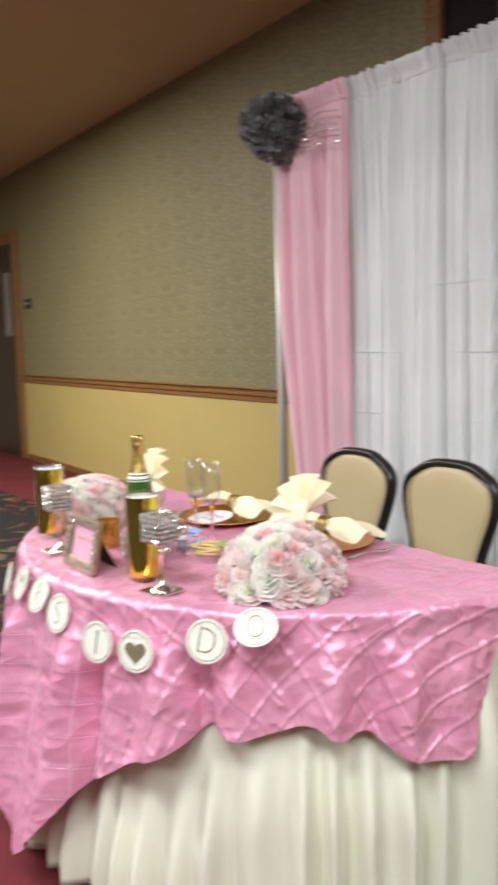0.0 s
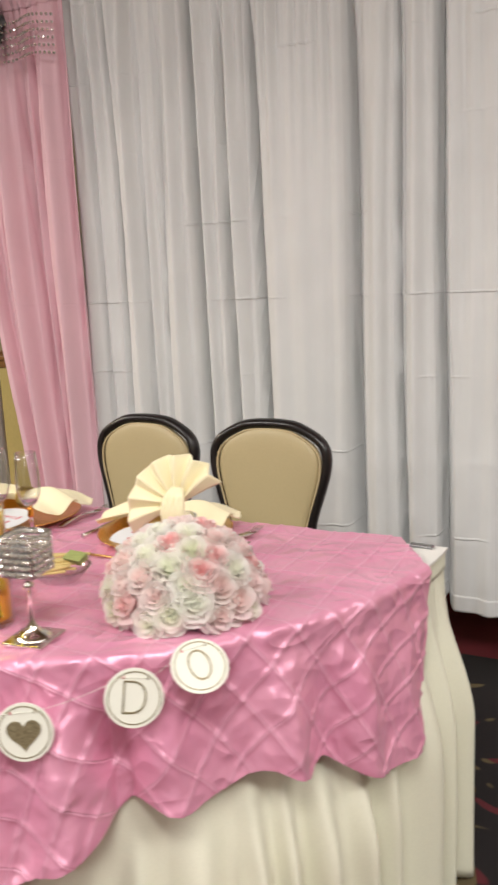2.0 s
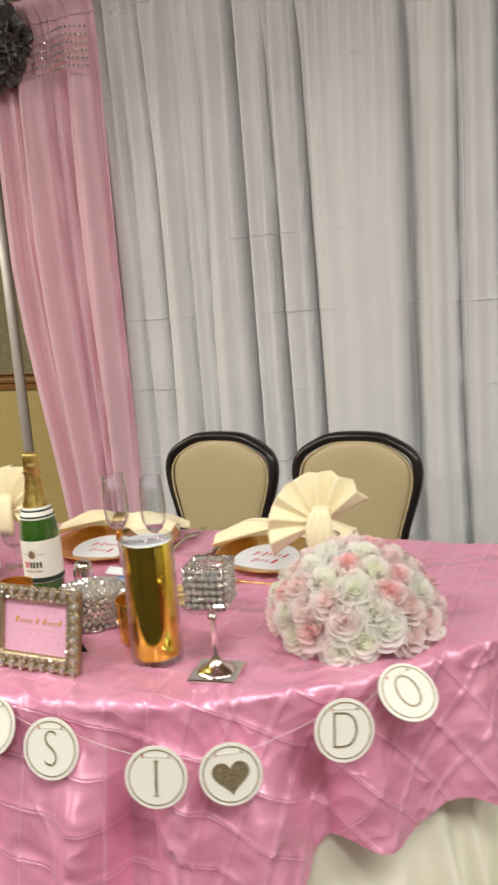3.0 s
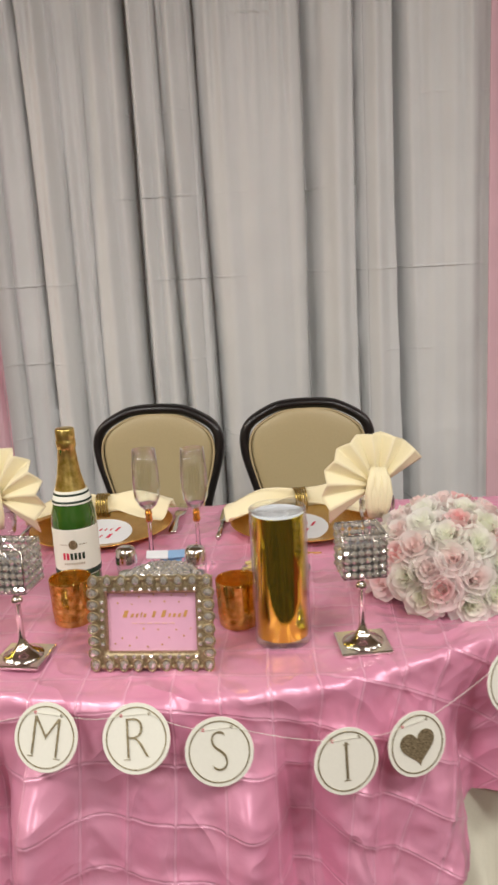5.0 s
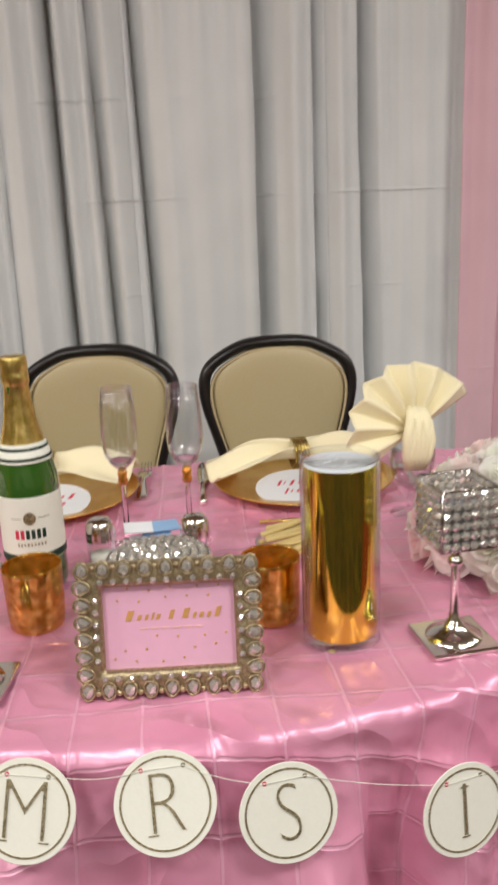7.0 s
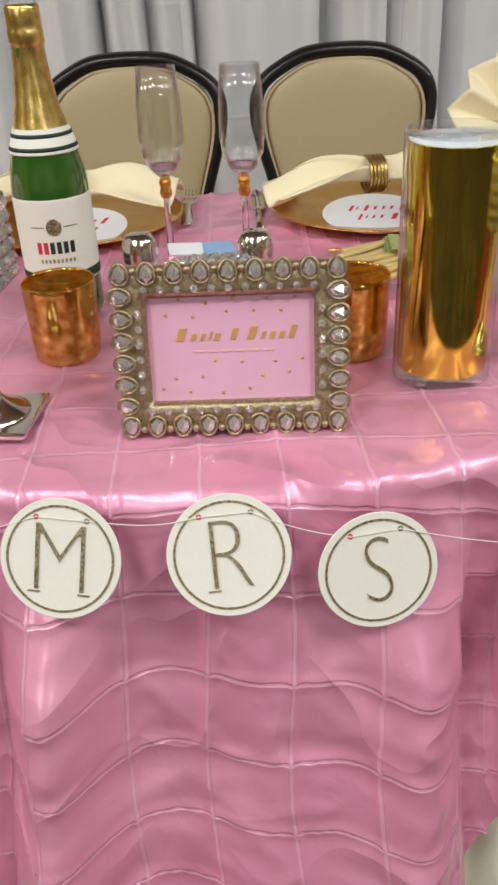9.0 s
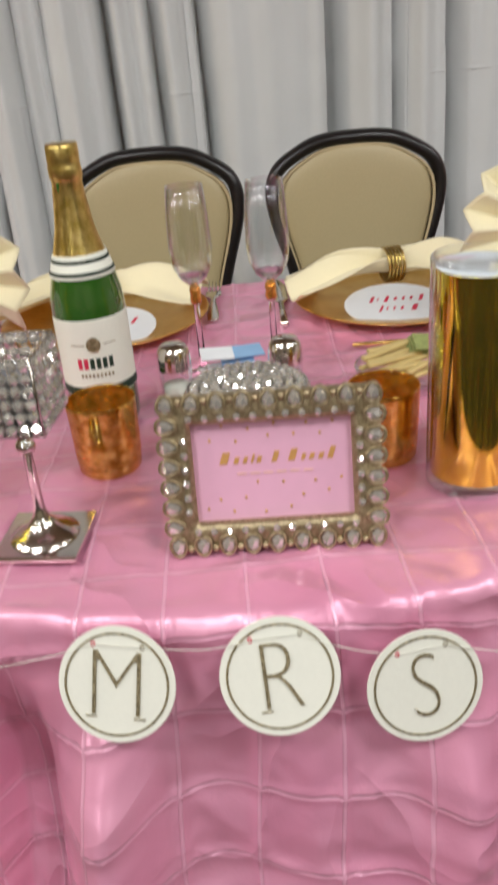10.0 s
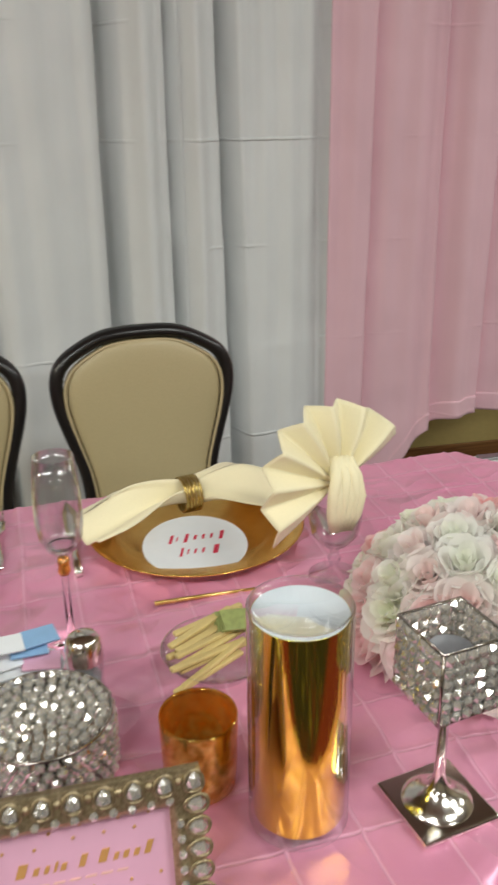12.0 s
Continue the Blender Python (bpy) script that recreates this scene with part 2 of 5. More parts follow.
def thing(name, label, category, at=None, group="", kind=""):
    ob = new(name)
    ob.empty_display_size = 0.05
    if at is not None:
        ob.matrix_basis = at
    return tagged(ob, label, category, group, kind)


def box(x0, y0, z0, x1, y1, z1, bevel=0.0, bm=None):
    b2 = bm or bmesh.new()
    made = bmesh.ops.create_cube(b2, size=1.0)["verts"]
    for v in made:
        v.co = Vector(((x0 + x1) / 2 + v.co.x * (x1 - x0), (y0 + y1) / 2 + v.co.y * (y1 - y0), (z0 + z1) / 2 + v.co.z * (z1 - z0)))
    if bevel:
        es = list({e for v in made for e in v.link_edges})
        bmesh.ops.bevel(b2, geom=es, offset=bevel, segments=2, affect="EDGES", profile=0.5)
    return b2


def lathe(profile, steps=32, bm=None, at=None):
    """A turned shape from (radius, height) pairs."""
    b2 = bm or bmesh.new()
    rings = []
    for r, z in profile:
        if r < 1e-5:
            ring = [b2.verts.new((0, 0, z))]
        else:
            ring = [b2.verts.new((r * math.cos(2 * math.pi * i / steps), r * math.sin(2 * math.pi * i / steps), z)) for i in range(steps)]
        rings.append(ring)
    for a, b in zip(rings, rings[1:]):
        for i in range(steps):
            j = (i + 1) % steps
            if len(a) == 1 and len(b) == 1:
                continue
            if len(a) == 1:
                b2.faces.new((a[0], b[j], b[i]))
            elif len(b) == 1:
                b2.faces.new((a[i], a[j], b[0]))
            else:
                b2.faces.new((a[i], a[j], b[j], b[i]))
    if at is not None:
        bmesh.ops.transform(b2, matrix=at, verts=[v for ring in rings for v in ring])
    return b2


def tube(points, radius, steps=8, bm=None, closed=False):
    """A round bar along points."""
    b2 = bm or bmesh.new()
    pts = [Vector(p) for p in points]
    n = len(pts)
    rings, side = [], None
    for i, p in enumerate(pts):
        a = pts[(i - 1) % n] if closed or i else p
        b = pts[(i + 1) % n] if closed or i < n - 1 else p
        d = (b - a).normalized()
        if side is None:
            side = d.orthogonal().normalized()
        side = (side - d * side.dot(d)).normalized()
        up = d.cross(side)
        r = radius(i / max(1, n - 1)) if callable(radius) else radius
        rings.append([b2.verts.new(p + r * (math.cos(2 * math.pi * k / steps) * side + math.sin(2 * math.pi * k / steps) * up)) for k in range(steps)])
    for i in range(n if closed else n - 1):
        a, b = rings[i], rings[(i + 1) % n]
        for k in range(steps):
            b2.faces.new((a[k], a[(k + 1) % steps], b[(k + 1) % steps], b[k]))
    if not closed:
        b2.faces.new(rings[0][::-1])
        b2.faces.new(rings[-1])
    return b2


def sheet(nu, nv, place, bm=None, uv=None, keep=None):
    """A grid of faces, its corners given by place(i, j); uv(i, j) gives the cloth's own plane."""
    b2 = bm or bmesh.new()
    layer = b2.loops.layers.uv.new("UVMap") if uv else None
    vs = [[b2.verts.new(place(i, j)) for j in range(nv + 1)] for i in range(nu + 1)]
    for i in range(nu):
        for j in range(nv):
            if keep and not keep(i, j):
                continue
            f = b2.faces.new((vs[i][j], vs[i + 1][j], vs[i + 1][j + 1], vs[i][j + 1]))
            if uv:
                for loop, (a, b) in zip(f.loops, ((i, j), (i + 1, j), (i + 1, j + 1), (i, j + 1))):
                    loop[layer].uv = uv(a, b)
    for v in [v for v in b2.verts if not v.link_faces]:
        b2.verts.remove(v)
    return b2


def thicken(ob, metres, offset=0.0):
    mod = ob.modifiers.new("cloth thickness", "SOLIDIFY")
    mod.thickness, mod.offset = metres, offset
    return ob


def interp(x, xs, ys):
    return float(np.interp(x, xs, ys))


def smooth(a, b, x):
    t = min(1.0, max(0.0, (x - a) / (b - a)))
    return t * t * (3 - 2 * t)


# ---- room ----
X0, X1, Y0, Y1 = -9.0, 6.0, -6.5, 2.29
tagged(part("floor", box(X0, -0.95, -0.10, X1, 0.05, 0.0), RED_CARPET, smooth=False), "wine red carpet floor", "floor", kind="structure")
tagged(part("floor_pattern", box(X0, 0.05, -0.10, X1, 1.745, 0.0), LEAF, smooth=False), "dark carpet with curling tan leaf pattern", "floor", kind="structure")
tagged(part("floor_pattern", box(X0, Y0, -0.10, X1, -0.95, 0.0), LEAF, smooth=False), "dark carpet with curling tan leaf pattern", "floor", kind="structure")
tagged(part("floor_border", box(X0, 1.745, -0.10, X1, 3.2, 0.0), RED_CARPET, smooth=False), "wine red carpet border along the wall", "floor", kind="structure")
RAIL = 1.0
wall = tagged(part("wall_north", box(X0 - 0.15, Y1, -0.1, X1 + 0.15, Y1 + 0.15, CEIL), PAPER_WALL, smooth=False), "olive brown patterned wallpaper above yellow wainscot", "wall", kind="structure")
tagged(part("wainscot", box(-7.50, Y1 - 0.012, 0.0, X1, Y1, RAIL - 0.09), DADO, smooth=False), "yellow painted lower wall panel", "wall", kind="structure")
rail = bmesh.new()
for y, z0, z1 in ((0.022, -0.095, -0.055), (0.034, -0.055, -0.03), (0.026, -0.03, -0.012), (0.040, -0.012, 0.0)):
    box(-7.50, Y1 - y, RAIL + z0, X1, Y1, RAIL + z1, 0.004, rail)
tagged(part("chair_rail_trim", rail, TRIM, smooth=False), "brown stained wood chair rail on wall", "trim", kind="structure")
tagged(part("baseboard", box(-7.50, Y1 - 0.022, 0, X1, Y1, 0.07, 0.004), TRIM, smooth=False), "brown stained wood baseboard", "trim", kind="structure")
for nm, (a, b, c, d) in {"wall_west": (X0 - 0.15, Y0, X0, 3.2), "wall_east": (X1, Y0, X1 + 0.15, 3.2), "wall_south": (X0 - 0.15, Y0 - 0.15, X1 + 0.15, Y0)}.items():
    tagged(part(nm, box(a, b, -0.1, c, d, CEIL), PLAIN_WALL, smooth=False), "plain tan painted wall", "wall", kind="structure")
tagged(part("ceiling", box(X0 - 0.15, Y0 - 0.15, CEIL, X1 + 0.15, 3.2, CEIL + 0.1), CEILING, smooth=False), "plain brown painted ceiling", "ceiling", kind="structure")
# double door at the far end of the wall
door = thing("door_1", "dark brown door in a stained wood frame", "door", kind="structure")
part("door_leaf", box(-8.64, Y1 - 0.035, 0.005, -7.64, Y1 - 0.003, 2.52, 0.004), DOOR_DARK, door, smooth=False)
fr = bmesh.new()
box(-7.64, Y1 - 0.05, 0, -7.50, Y1, 2.66, 0.006, fr)
box(-8.78, Y1 - 0.05, 0, -8.64, Y1, 2.66, 0.006, fr)
box(-8.64, Y1 - 0.05, 2.52, -7.64, Y1, 2.66, 0.006, fr)
part("door_frame", fr, TRIM, door, smooth=False)
part("vision_panel", box(-7.99, Y1 - 0.04, 1.45, -7.76, Y1 - 0.034, 2.2), surface("grey glass", (0.25, 0.25, 0.25), 0.15), door, smooth=False)
sw = thing("light_switch", "dark metal light switch plate on wallpaper", "switch")
part("plate", box(-7.34, Y1 - 0.010, 1.75, -7.14, Y1 - 0.001, 1.86, 0.003), surface("dark bronze plate", (0.05, 0.045, 0.04), 0.4, 0.5), sw, smooth=False)
for x in (-7.29, -7.19):
    part("toggle", box(x - 0.015, Y1 - 0.022, 1.79, x + 0.015, Y1 - 0.010, 1.82, 0.002), surface("grey toggle", (0.3, 0.3, 0.3), 0.4), sw, smooth=False)
# high dark window with a wood frame above the drapes
win = thing("window_1", "dark high window with a stained wood frame", "window", kind="structure")
part("pane", box(-0.90, Y1 - 0.012, 2.40, 0.9, Y1 - 0.004, 3.2), surface("dark unlit glass", (0.02, 0.018, 0.02), 0.15), win, smooth=False)
wf = bmesh.new()
box(-1.0, Y1 - 0.05, 2.30, -0.90, Y1, 3.25, 0.005, wf)
box(0.9, Y1 - 0.05, 2.30, 1.0, Y1, 3.25, 0.005, wf)
box(-0.90, Y1 - 0.05, 2.30, 0.9, Y1, 2.40, 0.005, wf)
part("window_frame", wf, TRIM, win, smooth=False)
part("mullion", box(-0.55, Y1 - 0.045, 2.40, -0.48, Y1 - 0.013, 3.2), DOOR_DARK, win, smooth=False)

# the long wall runs a little askew to the backdrop
askew = Matrix.Translation((1.4, 2.29, 0)) @ pose(0, 0, 0, 0, 0, -3.3) @ Matrix.Translation((-1.4, -2.29, 0))
for ob in list(scene.collection.objects):
    if ob.parent is None and ob.type in ("MESH", "EMPTY") and ob.name in ("wall_north", "wainscot", "chair_rail_trim", "baseboard", "door_1", "light_switch", "window_1"):
        ob.matrix_basis = askew @ ob.matrix_basis

# ---- pipe and drape backdrop ----
CURT = 1.70
stand = thing("drape_stand", "aluminium pipe stand holding up the drapes", "backdrop stand")
TOPZ = 2.405
part("crossbar", tube([(-1.42, CURT + 0.015, TOPZ), (1.9, CURT + 0.015, TOPZ)], 0.016, 10), POLE, stand)
for x in (-1.38, 1.86):
    up = part("upright", tube([(x, CURT + 0.03, 0.0), (x, CURT + 0.03, TOPZ)], 0.022, 12), POLE, stand)
    part("base_plate", box(x - 0.2, CURT - 0.16, 0.0, x + 0.2, CURT + 0.24, 0.012, 0.003), POLE, up, smooth=False)


def drape(name, xa, xb, folds, material, label, lean=None, hem=None, seed=0, creases=(), front=0.0, top=TOPZ, soft=1.0, pleat=1.0):
    """A hanging cloth from xa to xb; folds are (x, depth, width): depth towards the wall. Header and hem are sewn bands of their own."""
    rnd = random.Random(seed)
    nu = int((xb - xa) / 0.005)
    ripple = [(rnd.uniform(20, 75), rnd.uniform(0, 6.28), rnd.uniform(0.001, 0.0030)) for _ in range(6)]
    gathers = [(rnd.uniform(95, 230), rnd.uniform(0, 6.28), rnd.uniform(0.0040, 0.0078)) for _ in range(4)]
    pleats = [(rnd.uniform(58, 104), rnd.uniform(0, 6.28), rnd.uniform(0.0055, 0.0085)) for _ in range(3)]
    bottom = hem or (lambda x: 0.10)

    def at(x, z, out=0.0):
        w = (top + 0.03 - z) / (top + 0.03 - 0.15)
        sway = 0.012 * noise.noise((x * 3.0, 1.6 * w, seed))
        y = 0.0
        for fx, depth, width in folds:
            q = x + sway - fx - 0.012 * math.sin(3 * w + fx * 9) * w
            if depth > 0:
                # a lapped pleat: one sharp edge, then the cloth comes slowly forward again
                run = 3.1 * width * (0.85 + 0.35 * w)
                lap = smooth(-0.007, 0.0, q) * max(0.0, 1 - max(0.0, q) / run) ** 1.5
                y += 1.45 * depth * (0.75 + 0.4 * w) * lap
            else:
                q /= 1.35 * width * (0.75 + 0.45 * w)
                y += 1.5 * depth * (0.65 + 0.5 * w) * math.exp(-q * q)
        for k, ph, am in ripple:
            y += am * math.sin(k * x + ph + 1.2 * w * math.sin(ph))
        y += soft * (0.026 * noise.noise((x * 8.5, 0.9 * w, 5 + seed)) + 0.012 * noise.noise((x * 21, 1.8 * w, 9 + seed))) * smooth(0.02, 0.3, w)
        y += 0.0025 * noise.noise((x * 14, z * 11, 2 + seed))
        fine = 1.0 - smooth(0.04, 0.42, w)
        y = y * (0.12 + 0.88 * smooth(0.0, 0.16, w)) - 0.03 * (1 - smooth(0.0, 0.03, w))
        for k, ph, am in gathers:
            y += (0.4 + 0.6 * pleat) * am * fine * math.sin(k * x + ph + 2.2 * math.sin(7 * x + ph))
        calm = 1 - 0.75 * math.exp(-((x - 0.10) / 0.12) ** 2) - 0.75 * math.exp(-((x - 0.73) / 0.10) ** 2)
        for k, ph, am in pleats:
            y += pleat * am * calm * (1 - 0.55 * smooth(0.25, 1.0, w)) * smooth(0.0, 0.06, w) * math.sin(k * x + ph + 1.8 * math.sin(5 * x + ph) + 0.5 * math.sin(2.5 * w + ph))
        for cz, deep in creases:
            zz = (z - cz - 0.004 * math.sin(9 * x + cz)) / 0.009
            y -= 0.4 * deep * math.exp(-zz * zz) * max(0.0, 0.25 + 0.75 * math.sin(11 * x + 17 * cz))
        return Vector((x + (lean(x, w) if lean else 0.0), CURT + y + front - out, z))

    def strip(nv, high, low, out):
        return sheet(nu, nv, lambda i, j: at(xa + (xb - xa) * i / nu, high(xa + (xb - xa) * i / nu) + (low(xa + (xb - xa) * i / nu) - high(xa + (xb - xa) * i / nu)) * j / nv, out))

    crest = lambda x: top + 0.034 + 0.007 * noise.noise((x * 38, seed, 1))
    rod = lambda x: top - 0.045
    band = lambda x: bottom(x) + 0.055
    ob = part(name, strip(170, lambda x: top + 0.02, bottom, 0.0), material)
    thicken(ob, 0.0015)
    thicken(part("header", strip(12, crest, rod, 0.003), material, ob), 0.002)
    thicken(part("hem", strip(8, band, lambda x: bottom(x) - 0.002, 0.0025), material, ob), 0.002)
    return tagged(ob, label, "curtain", group="backdrop drapes")


CREASES = [(0.44, 0.004), (0.715, 0.005), (0.995, 0.006), (1.262, 0.006), (1.53, 0.004), (1.8, 0.003), (2.07, 0.003)]
WHITE_FOLDS = [(-0.77, 0.03, 0.012), (-0.662, 0.075, 0.014), (-0.60, -0.03, 0.040), (-0.53, 0.03, 0.012), (-0.45, 0.035, 0.012), (-0.39, -0.02, 0.025), (-0.305, 0.075, 0.016), (-0.262, -0.015, 0.018), (-0.195, 0.075, 0.016), (-0.14, -0.02, 0.024), (-0.076, 0.090, 0.019), (-0.02, -0.015, 0.03), (0.10, -0.018, 0.08), (0.272, 0.090, 0.032), (0.335, -0.02, 0.02), (0.385, -0.03, 0.030), (0.442, 0.065, 0.012), (0.51, -0.03, 0.03), (0.572, 0.085, 0.016), (0.63, -0.012, 0.03), (0.74, -0.016, 0.08)]
for k, (xa, xb) in enumerate(((-0.83, -0.050), (-0.092, 0.470), (0.425, 0.92))):
    drape("white_drape", xa, xb, WHITE_FOLDS, WHITE_DRAPE, "white fabric backdrop drape with storage creases", hem=lambda x: 0.195 + 0.012 * math.sin(5 * x), seed=3, front=-0.005 * (k % 2), creases=[(z + 0.006 * k * (1 if k < 2 else -1), d) for z, d in CREASES])
drape("pink_drape", -1.30, -0.80, [(-1.27, 0.04, 0.03), (-1.2, 0.05, 0.02), (-1.12, -0.03, 0.03), (-1.05, 0.05, 0.022), (-0.98, 0.045, 0.02), (-0.90, -0.025, 0.03), (-0.83, 0.03, 0.015)], PINK_DRAPE,
      "soft pink fabric drape hanging on the backdrop", hem=lambda x: 0.12, seed=5, creases=[(0.76, 0.004)], front=-0.035, soft=1.2, pleat=0.25, lean=lambda x, w: 0.16 * smooth(0.35, 1.0, w) * smooth(-0.8, -1.34, x))
drape("pink_drape", 0.86, 1.84, [(0.95, -0.008, 0.03), (0.995, 0.022, 0.03), (1.10, -0.01, 0.05), (1.2, 0.026, 0.025), (1.27, -0.012, 0.03), (1.36, 0.03, 0.022), (1.5, 0.03, 0.03), (1.62, -0.03, 0.04), (1.74, 0.04, 0.03)], PINK_DRAPE,
      "soft pink fabric drape with its hem drawn up", hem=lambda x: 0.12 + 0.32 * smooth(0.90, 1.28, x), seed=8, creases=[(1.62, 0.003), (0.95, 0.003)], front=-0.035, soft=0.9, pleat=0.25)

# ---- the half-round table, its skirt and cloths ----
CX, CY, RAD, TOP = 0.0, 0.69, 0.838, 0.752


def half_round(r, z0, z1, steps=64, back=0.0):
    b2 = bmesh.new()
    rim = ([(CX - r, CY + back)] if back else []) + [(CX + r * math.sin(a), CY - r * math.cos(a)) for a in np.linspace(-math.pi / 2, math.pi / 2, steps)] + ([(CX + r, CY + back)] if back else [])
    f = b2.faces.new([b2.verts.new((x, y, z0)) for x, y in rim])
    up = bmesh.ops.extrude_face_region(b2, geom=[f])["geom"]
    for v in up:
        if isinstance(v, bmesh.types.BMVert):
            v.co.z = z1
    bmesh.ops.recalc_face_normals(b2, faces=b2.faces)
    return b2


table = thing("half_round_table", "half-round banquet table hidden under its linens", "table")
part("tabletop", half_round(RAD - 0.012, TOP - 0.032, TOP - 0.008), PLYWOOD, table, smooth=False)
for x, y in ((-0.62, 0.60), (0.62, 0.60), (-0.4, 0.12), (0.4, 0.12)):
    part("leg", tube([(x, y, 0), (x, y, TOP - 0.032)], 0.014, 8), STEEL, table)


def skirt_at(s, w, out=0.0):
    """Gathered at the table's edge, then soft round folds that hang straight."""
    wave = 0.5 + 0.5 * math.sin(s * 200 + 1.3 * math.sin(s * 31) + 0.7 * math.sin(s * 71 + 1) + 0.4 * w)
    wave2 = math.sin(s * 83 + 1.0) * 0.5 + 0.5
    pucker = math.sin(s * 1150 + 3 * math.sin(s * 140))
    a = -math.pi / 2 + math.pi * s
    free = smooth(1.08, 1.28, a)
    fall = free * smooth(0.03, 0.5, w) + (1 - free) * smooth(0.28 + 0.24 * smooth(0.75, 0.4, abs(a)), 0.64 + 0.30 * smooth(0.75, 0.4, abs(a)), w)
    r = RAD - 0.006 + fall * (0.046 * wave ** 1.25 + 0.018 * wave2 + 0.020) + 0.0025 * pucker * (1 - smooth(0.02, 0.22, w))
    r += 0.006 * noise.noise((s * 60, w * 2.5, 4)) * fall
    z = TOP - 0.004 + (0.012 - TOP + 0.004) * w
    return Vector((CX + (r + out) * math.sin(a), CY - (r + out) * math.cos(a), z))


skirt = part("table_skirt", sheet(900, 34, lambda i, j: skirt_at(i / 900, j / 34)), IVORY)
thicken(skirt, 0.0015)
thicken(part("waistband", sheet(900, 4, lambda i, j: skirt_at(i / 900, 0.062 * j / 4, 0.003)), IVORY, skirt, "shirred ivory waistband"), 0.0015)
tagged(skirt, "pleated ivory table skirt reaching the carpet", "table skirt")
white_top = tagged(part("tablecloth", half_round(RAD + 0.005, TOP - 0.008, TOP - 0.003), WHITE_CLOTH, smooth=False), "plain white tablecloth under the pink overlay", "tablecloth")

# pink satin overlay: a flat sheet laid over the half disc; what passes the rim falls down in folds
DROP_A = [-90, -77.5, -71, -62, -58, -54, -50, -45, -36, -32, -25, -20, -15, -10, -5, 0, 5, 10, 14, 20, 25, 32, 35.5, 40, 45, 50, 54, 58, 62, 66, 71, 77.5]
DROP_D = [0.30, 0.34, 0.36, 0.31, 0.255, 0.27, 0.245, 0.265, 0.27, 0.32, 0.38, 0.43, 0.52, 0.60, 0.67, 0.71, 0.66, 0.57, 0.46, 0.40, 0.355, 0.31, 0.258, 0.275, 0.265, 0.24, 0.27, 0.255, 0.285, 0.31, 0.325, 0.335]
FOLDS = [(-70, 0.030, 3.0), (-56, 0.035, 3.0), (-41, 0.03, 3.0), (-28, 0.03, 3.0), (-19, 0.03, 2.5), (-14.5, -0.050, 2.0), (-8.5, 0.055, 2.3), (-3, -0.012, 3.0), (4, 0.012, 4), (10.5, 0.046, 2.6), (15.0, -0.062, 1.9), (19.5, 0.03, 2.4), (27.5, 0.035, 3.0), (34.0, -0.045, 2.0), (39, 0.032, 2.6), (46, -0.006, 2.2), (52.5, 0.034, 2.4), (58, -0.012, 2.0), (63, 0.026, 2.4), (71, 0.012, 3.0)]
EDGE_A = 81.0


def warped(u, v):
    """The cloth's grid is never laid quite straight."""
    return u + 0.012 * noise.noise((u * 4, v * 4, 1)) + 0.2 * TUCK, 0.88 * v + 0.011 * noise.noise((u * 4, v * 4, 7)) + 0.55 * TUCK


def tuck(u, v):
    """A pinched ridge on each tuck, soft pillows and crumples between."""
    h = 0.0
    for q in warped(u, v):
        f = abs((q / TUCK) % 1.0 - 0.5)
        f = (0.5 - f) * TUCK
        h += 0.0022 * math.exp(-(f / 0.0030) ** 2) - 0.0005 * math.exp(-((f - 0.010) / 0.007) ** 2)
    h += 0.0056 * noise.noise((u * 8, v * 8, 3)) + 0.0058 * (0.35 - abs(noise.noise((u * 15 + 0.4 * v, v * 15, 5)))) + 0.0026 * (0.3 - abs(noise.noise((u * 31, v * 31, 8))))
    return h


def flat_of(th, d):
    k = smooth(14, 22, abs(th))
    a = math.radians(th)
    u = (RAD + d * k) * math.sin(a)
    v = -(RAD + d * k) * math.cos(a) - d * (1 - k)
    return u, v


NA, NT, ND = 760, 190, 124
TH0, TH1 = -90.0, EDGE_A
BEND = 0.017


def cloth_state(i, j):
    """Angle, inward share on the top and length fallen below the rim."""
    th = TH0 + (TH1 - TH0) * i / NA
    d = max(0, j - NT) / ND * sum(interp(th + q, DROP_A, DROP_D) for q in (-1.6, -0.6, 0.6, 1.6)) / 4
    # the free edge hangs back towards the front of the table
    return th - 27.0 * d * smooth(50, TH1, th), min(1.0, j / NT), d


def cloth_uv(i, j):
    th, w, d = cloth_state(i, j)
    if j > NT:
        return flat_of(th, d)
    a = math.radians(th)
    ex, ey = RAD * math.sin(a), -RAD * math.cos(a)
    bx = -RAD + (0.737 + RAD) * (i / NA)
    return bx + (ex - bx) * w, 0.012 + (ey - 0.012) * w


def cloth_place(i, j):
    th, w, d = cloth_state(i, j)
    u, v = cloth_uv(i, j)
    h = tuck(u, v)
    if j <= NT:
        return Vector((CX + u * (1 - 0.002 * w), CY + v, TOP + 0.004 + max(-0.003, 0.85 * h) * (1 - 0.3 * smooth(0.9, 1.0, w))))
    a = math.radians(th)
    turn = min(math.pi / 2, d / BEND)
    r = RAD + BEND * math.sin(turn)
    z = TOP + 0.004 - BEND * (1 - math.cos(turn)) - max(0.0, d - BEND * math.pi / 2) * 0.985
    r += 0.10 * max(0.0, d - 0.07) + 0.12 * max(0.0, d - 0.25)
    grow = smooth(0.03, 0.20, d)
    f = 0.0
    for c, amp, wid in FOLDS:
        q = (th - c - 3.0 * d * math.sin(c)) / wid
        f += amp * math.exp(-q * q)
    r += (0.004 + max(f, -0.034)) * grow * (1 + 0.4 * d) + h * 1.1
    return Vector((CX + r * math.sin(a), CY - r * math.cos(a), max(0.006, z)))


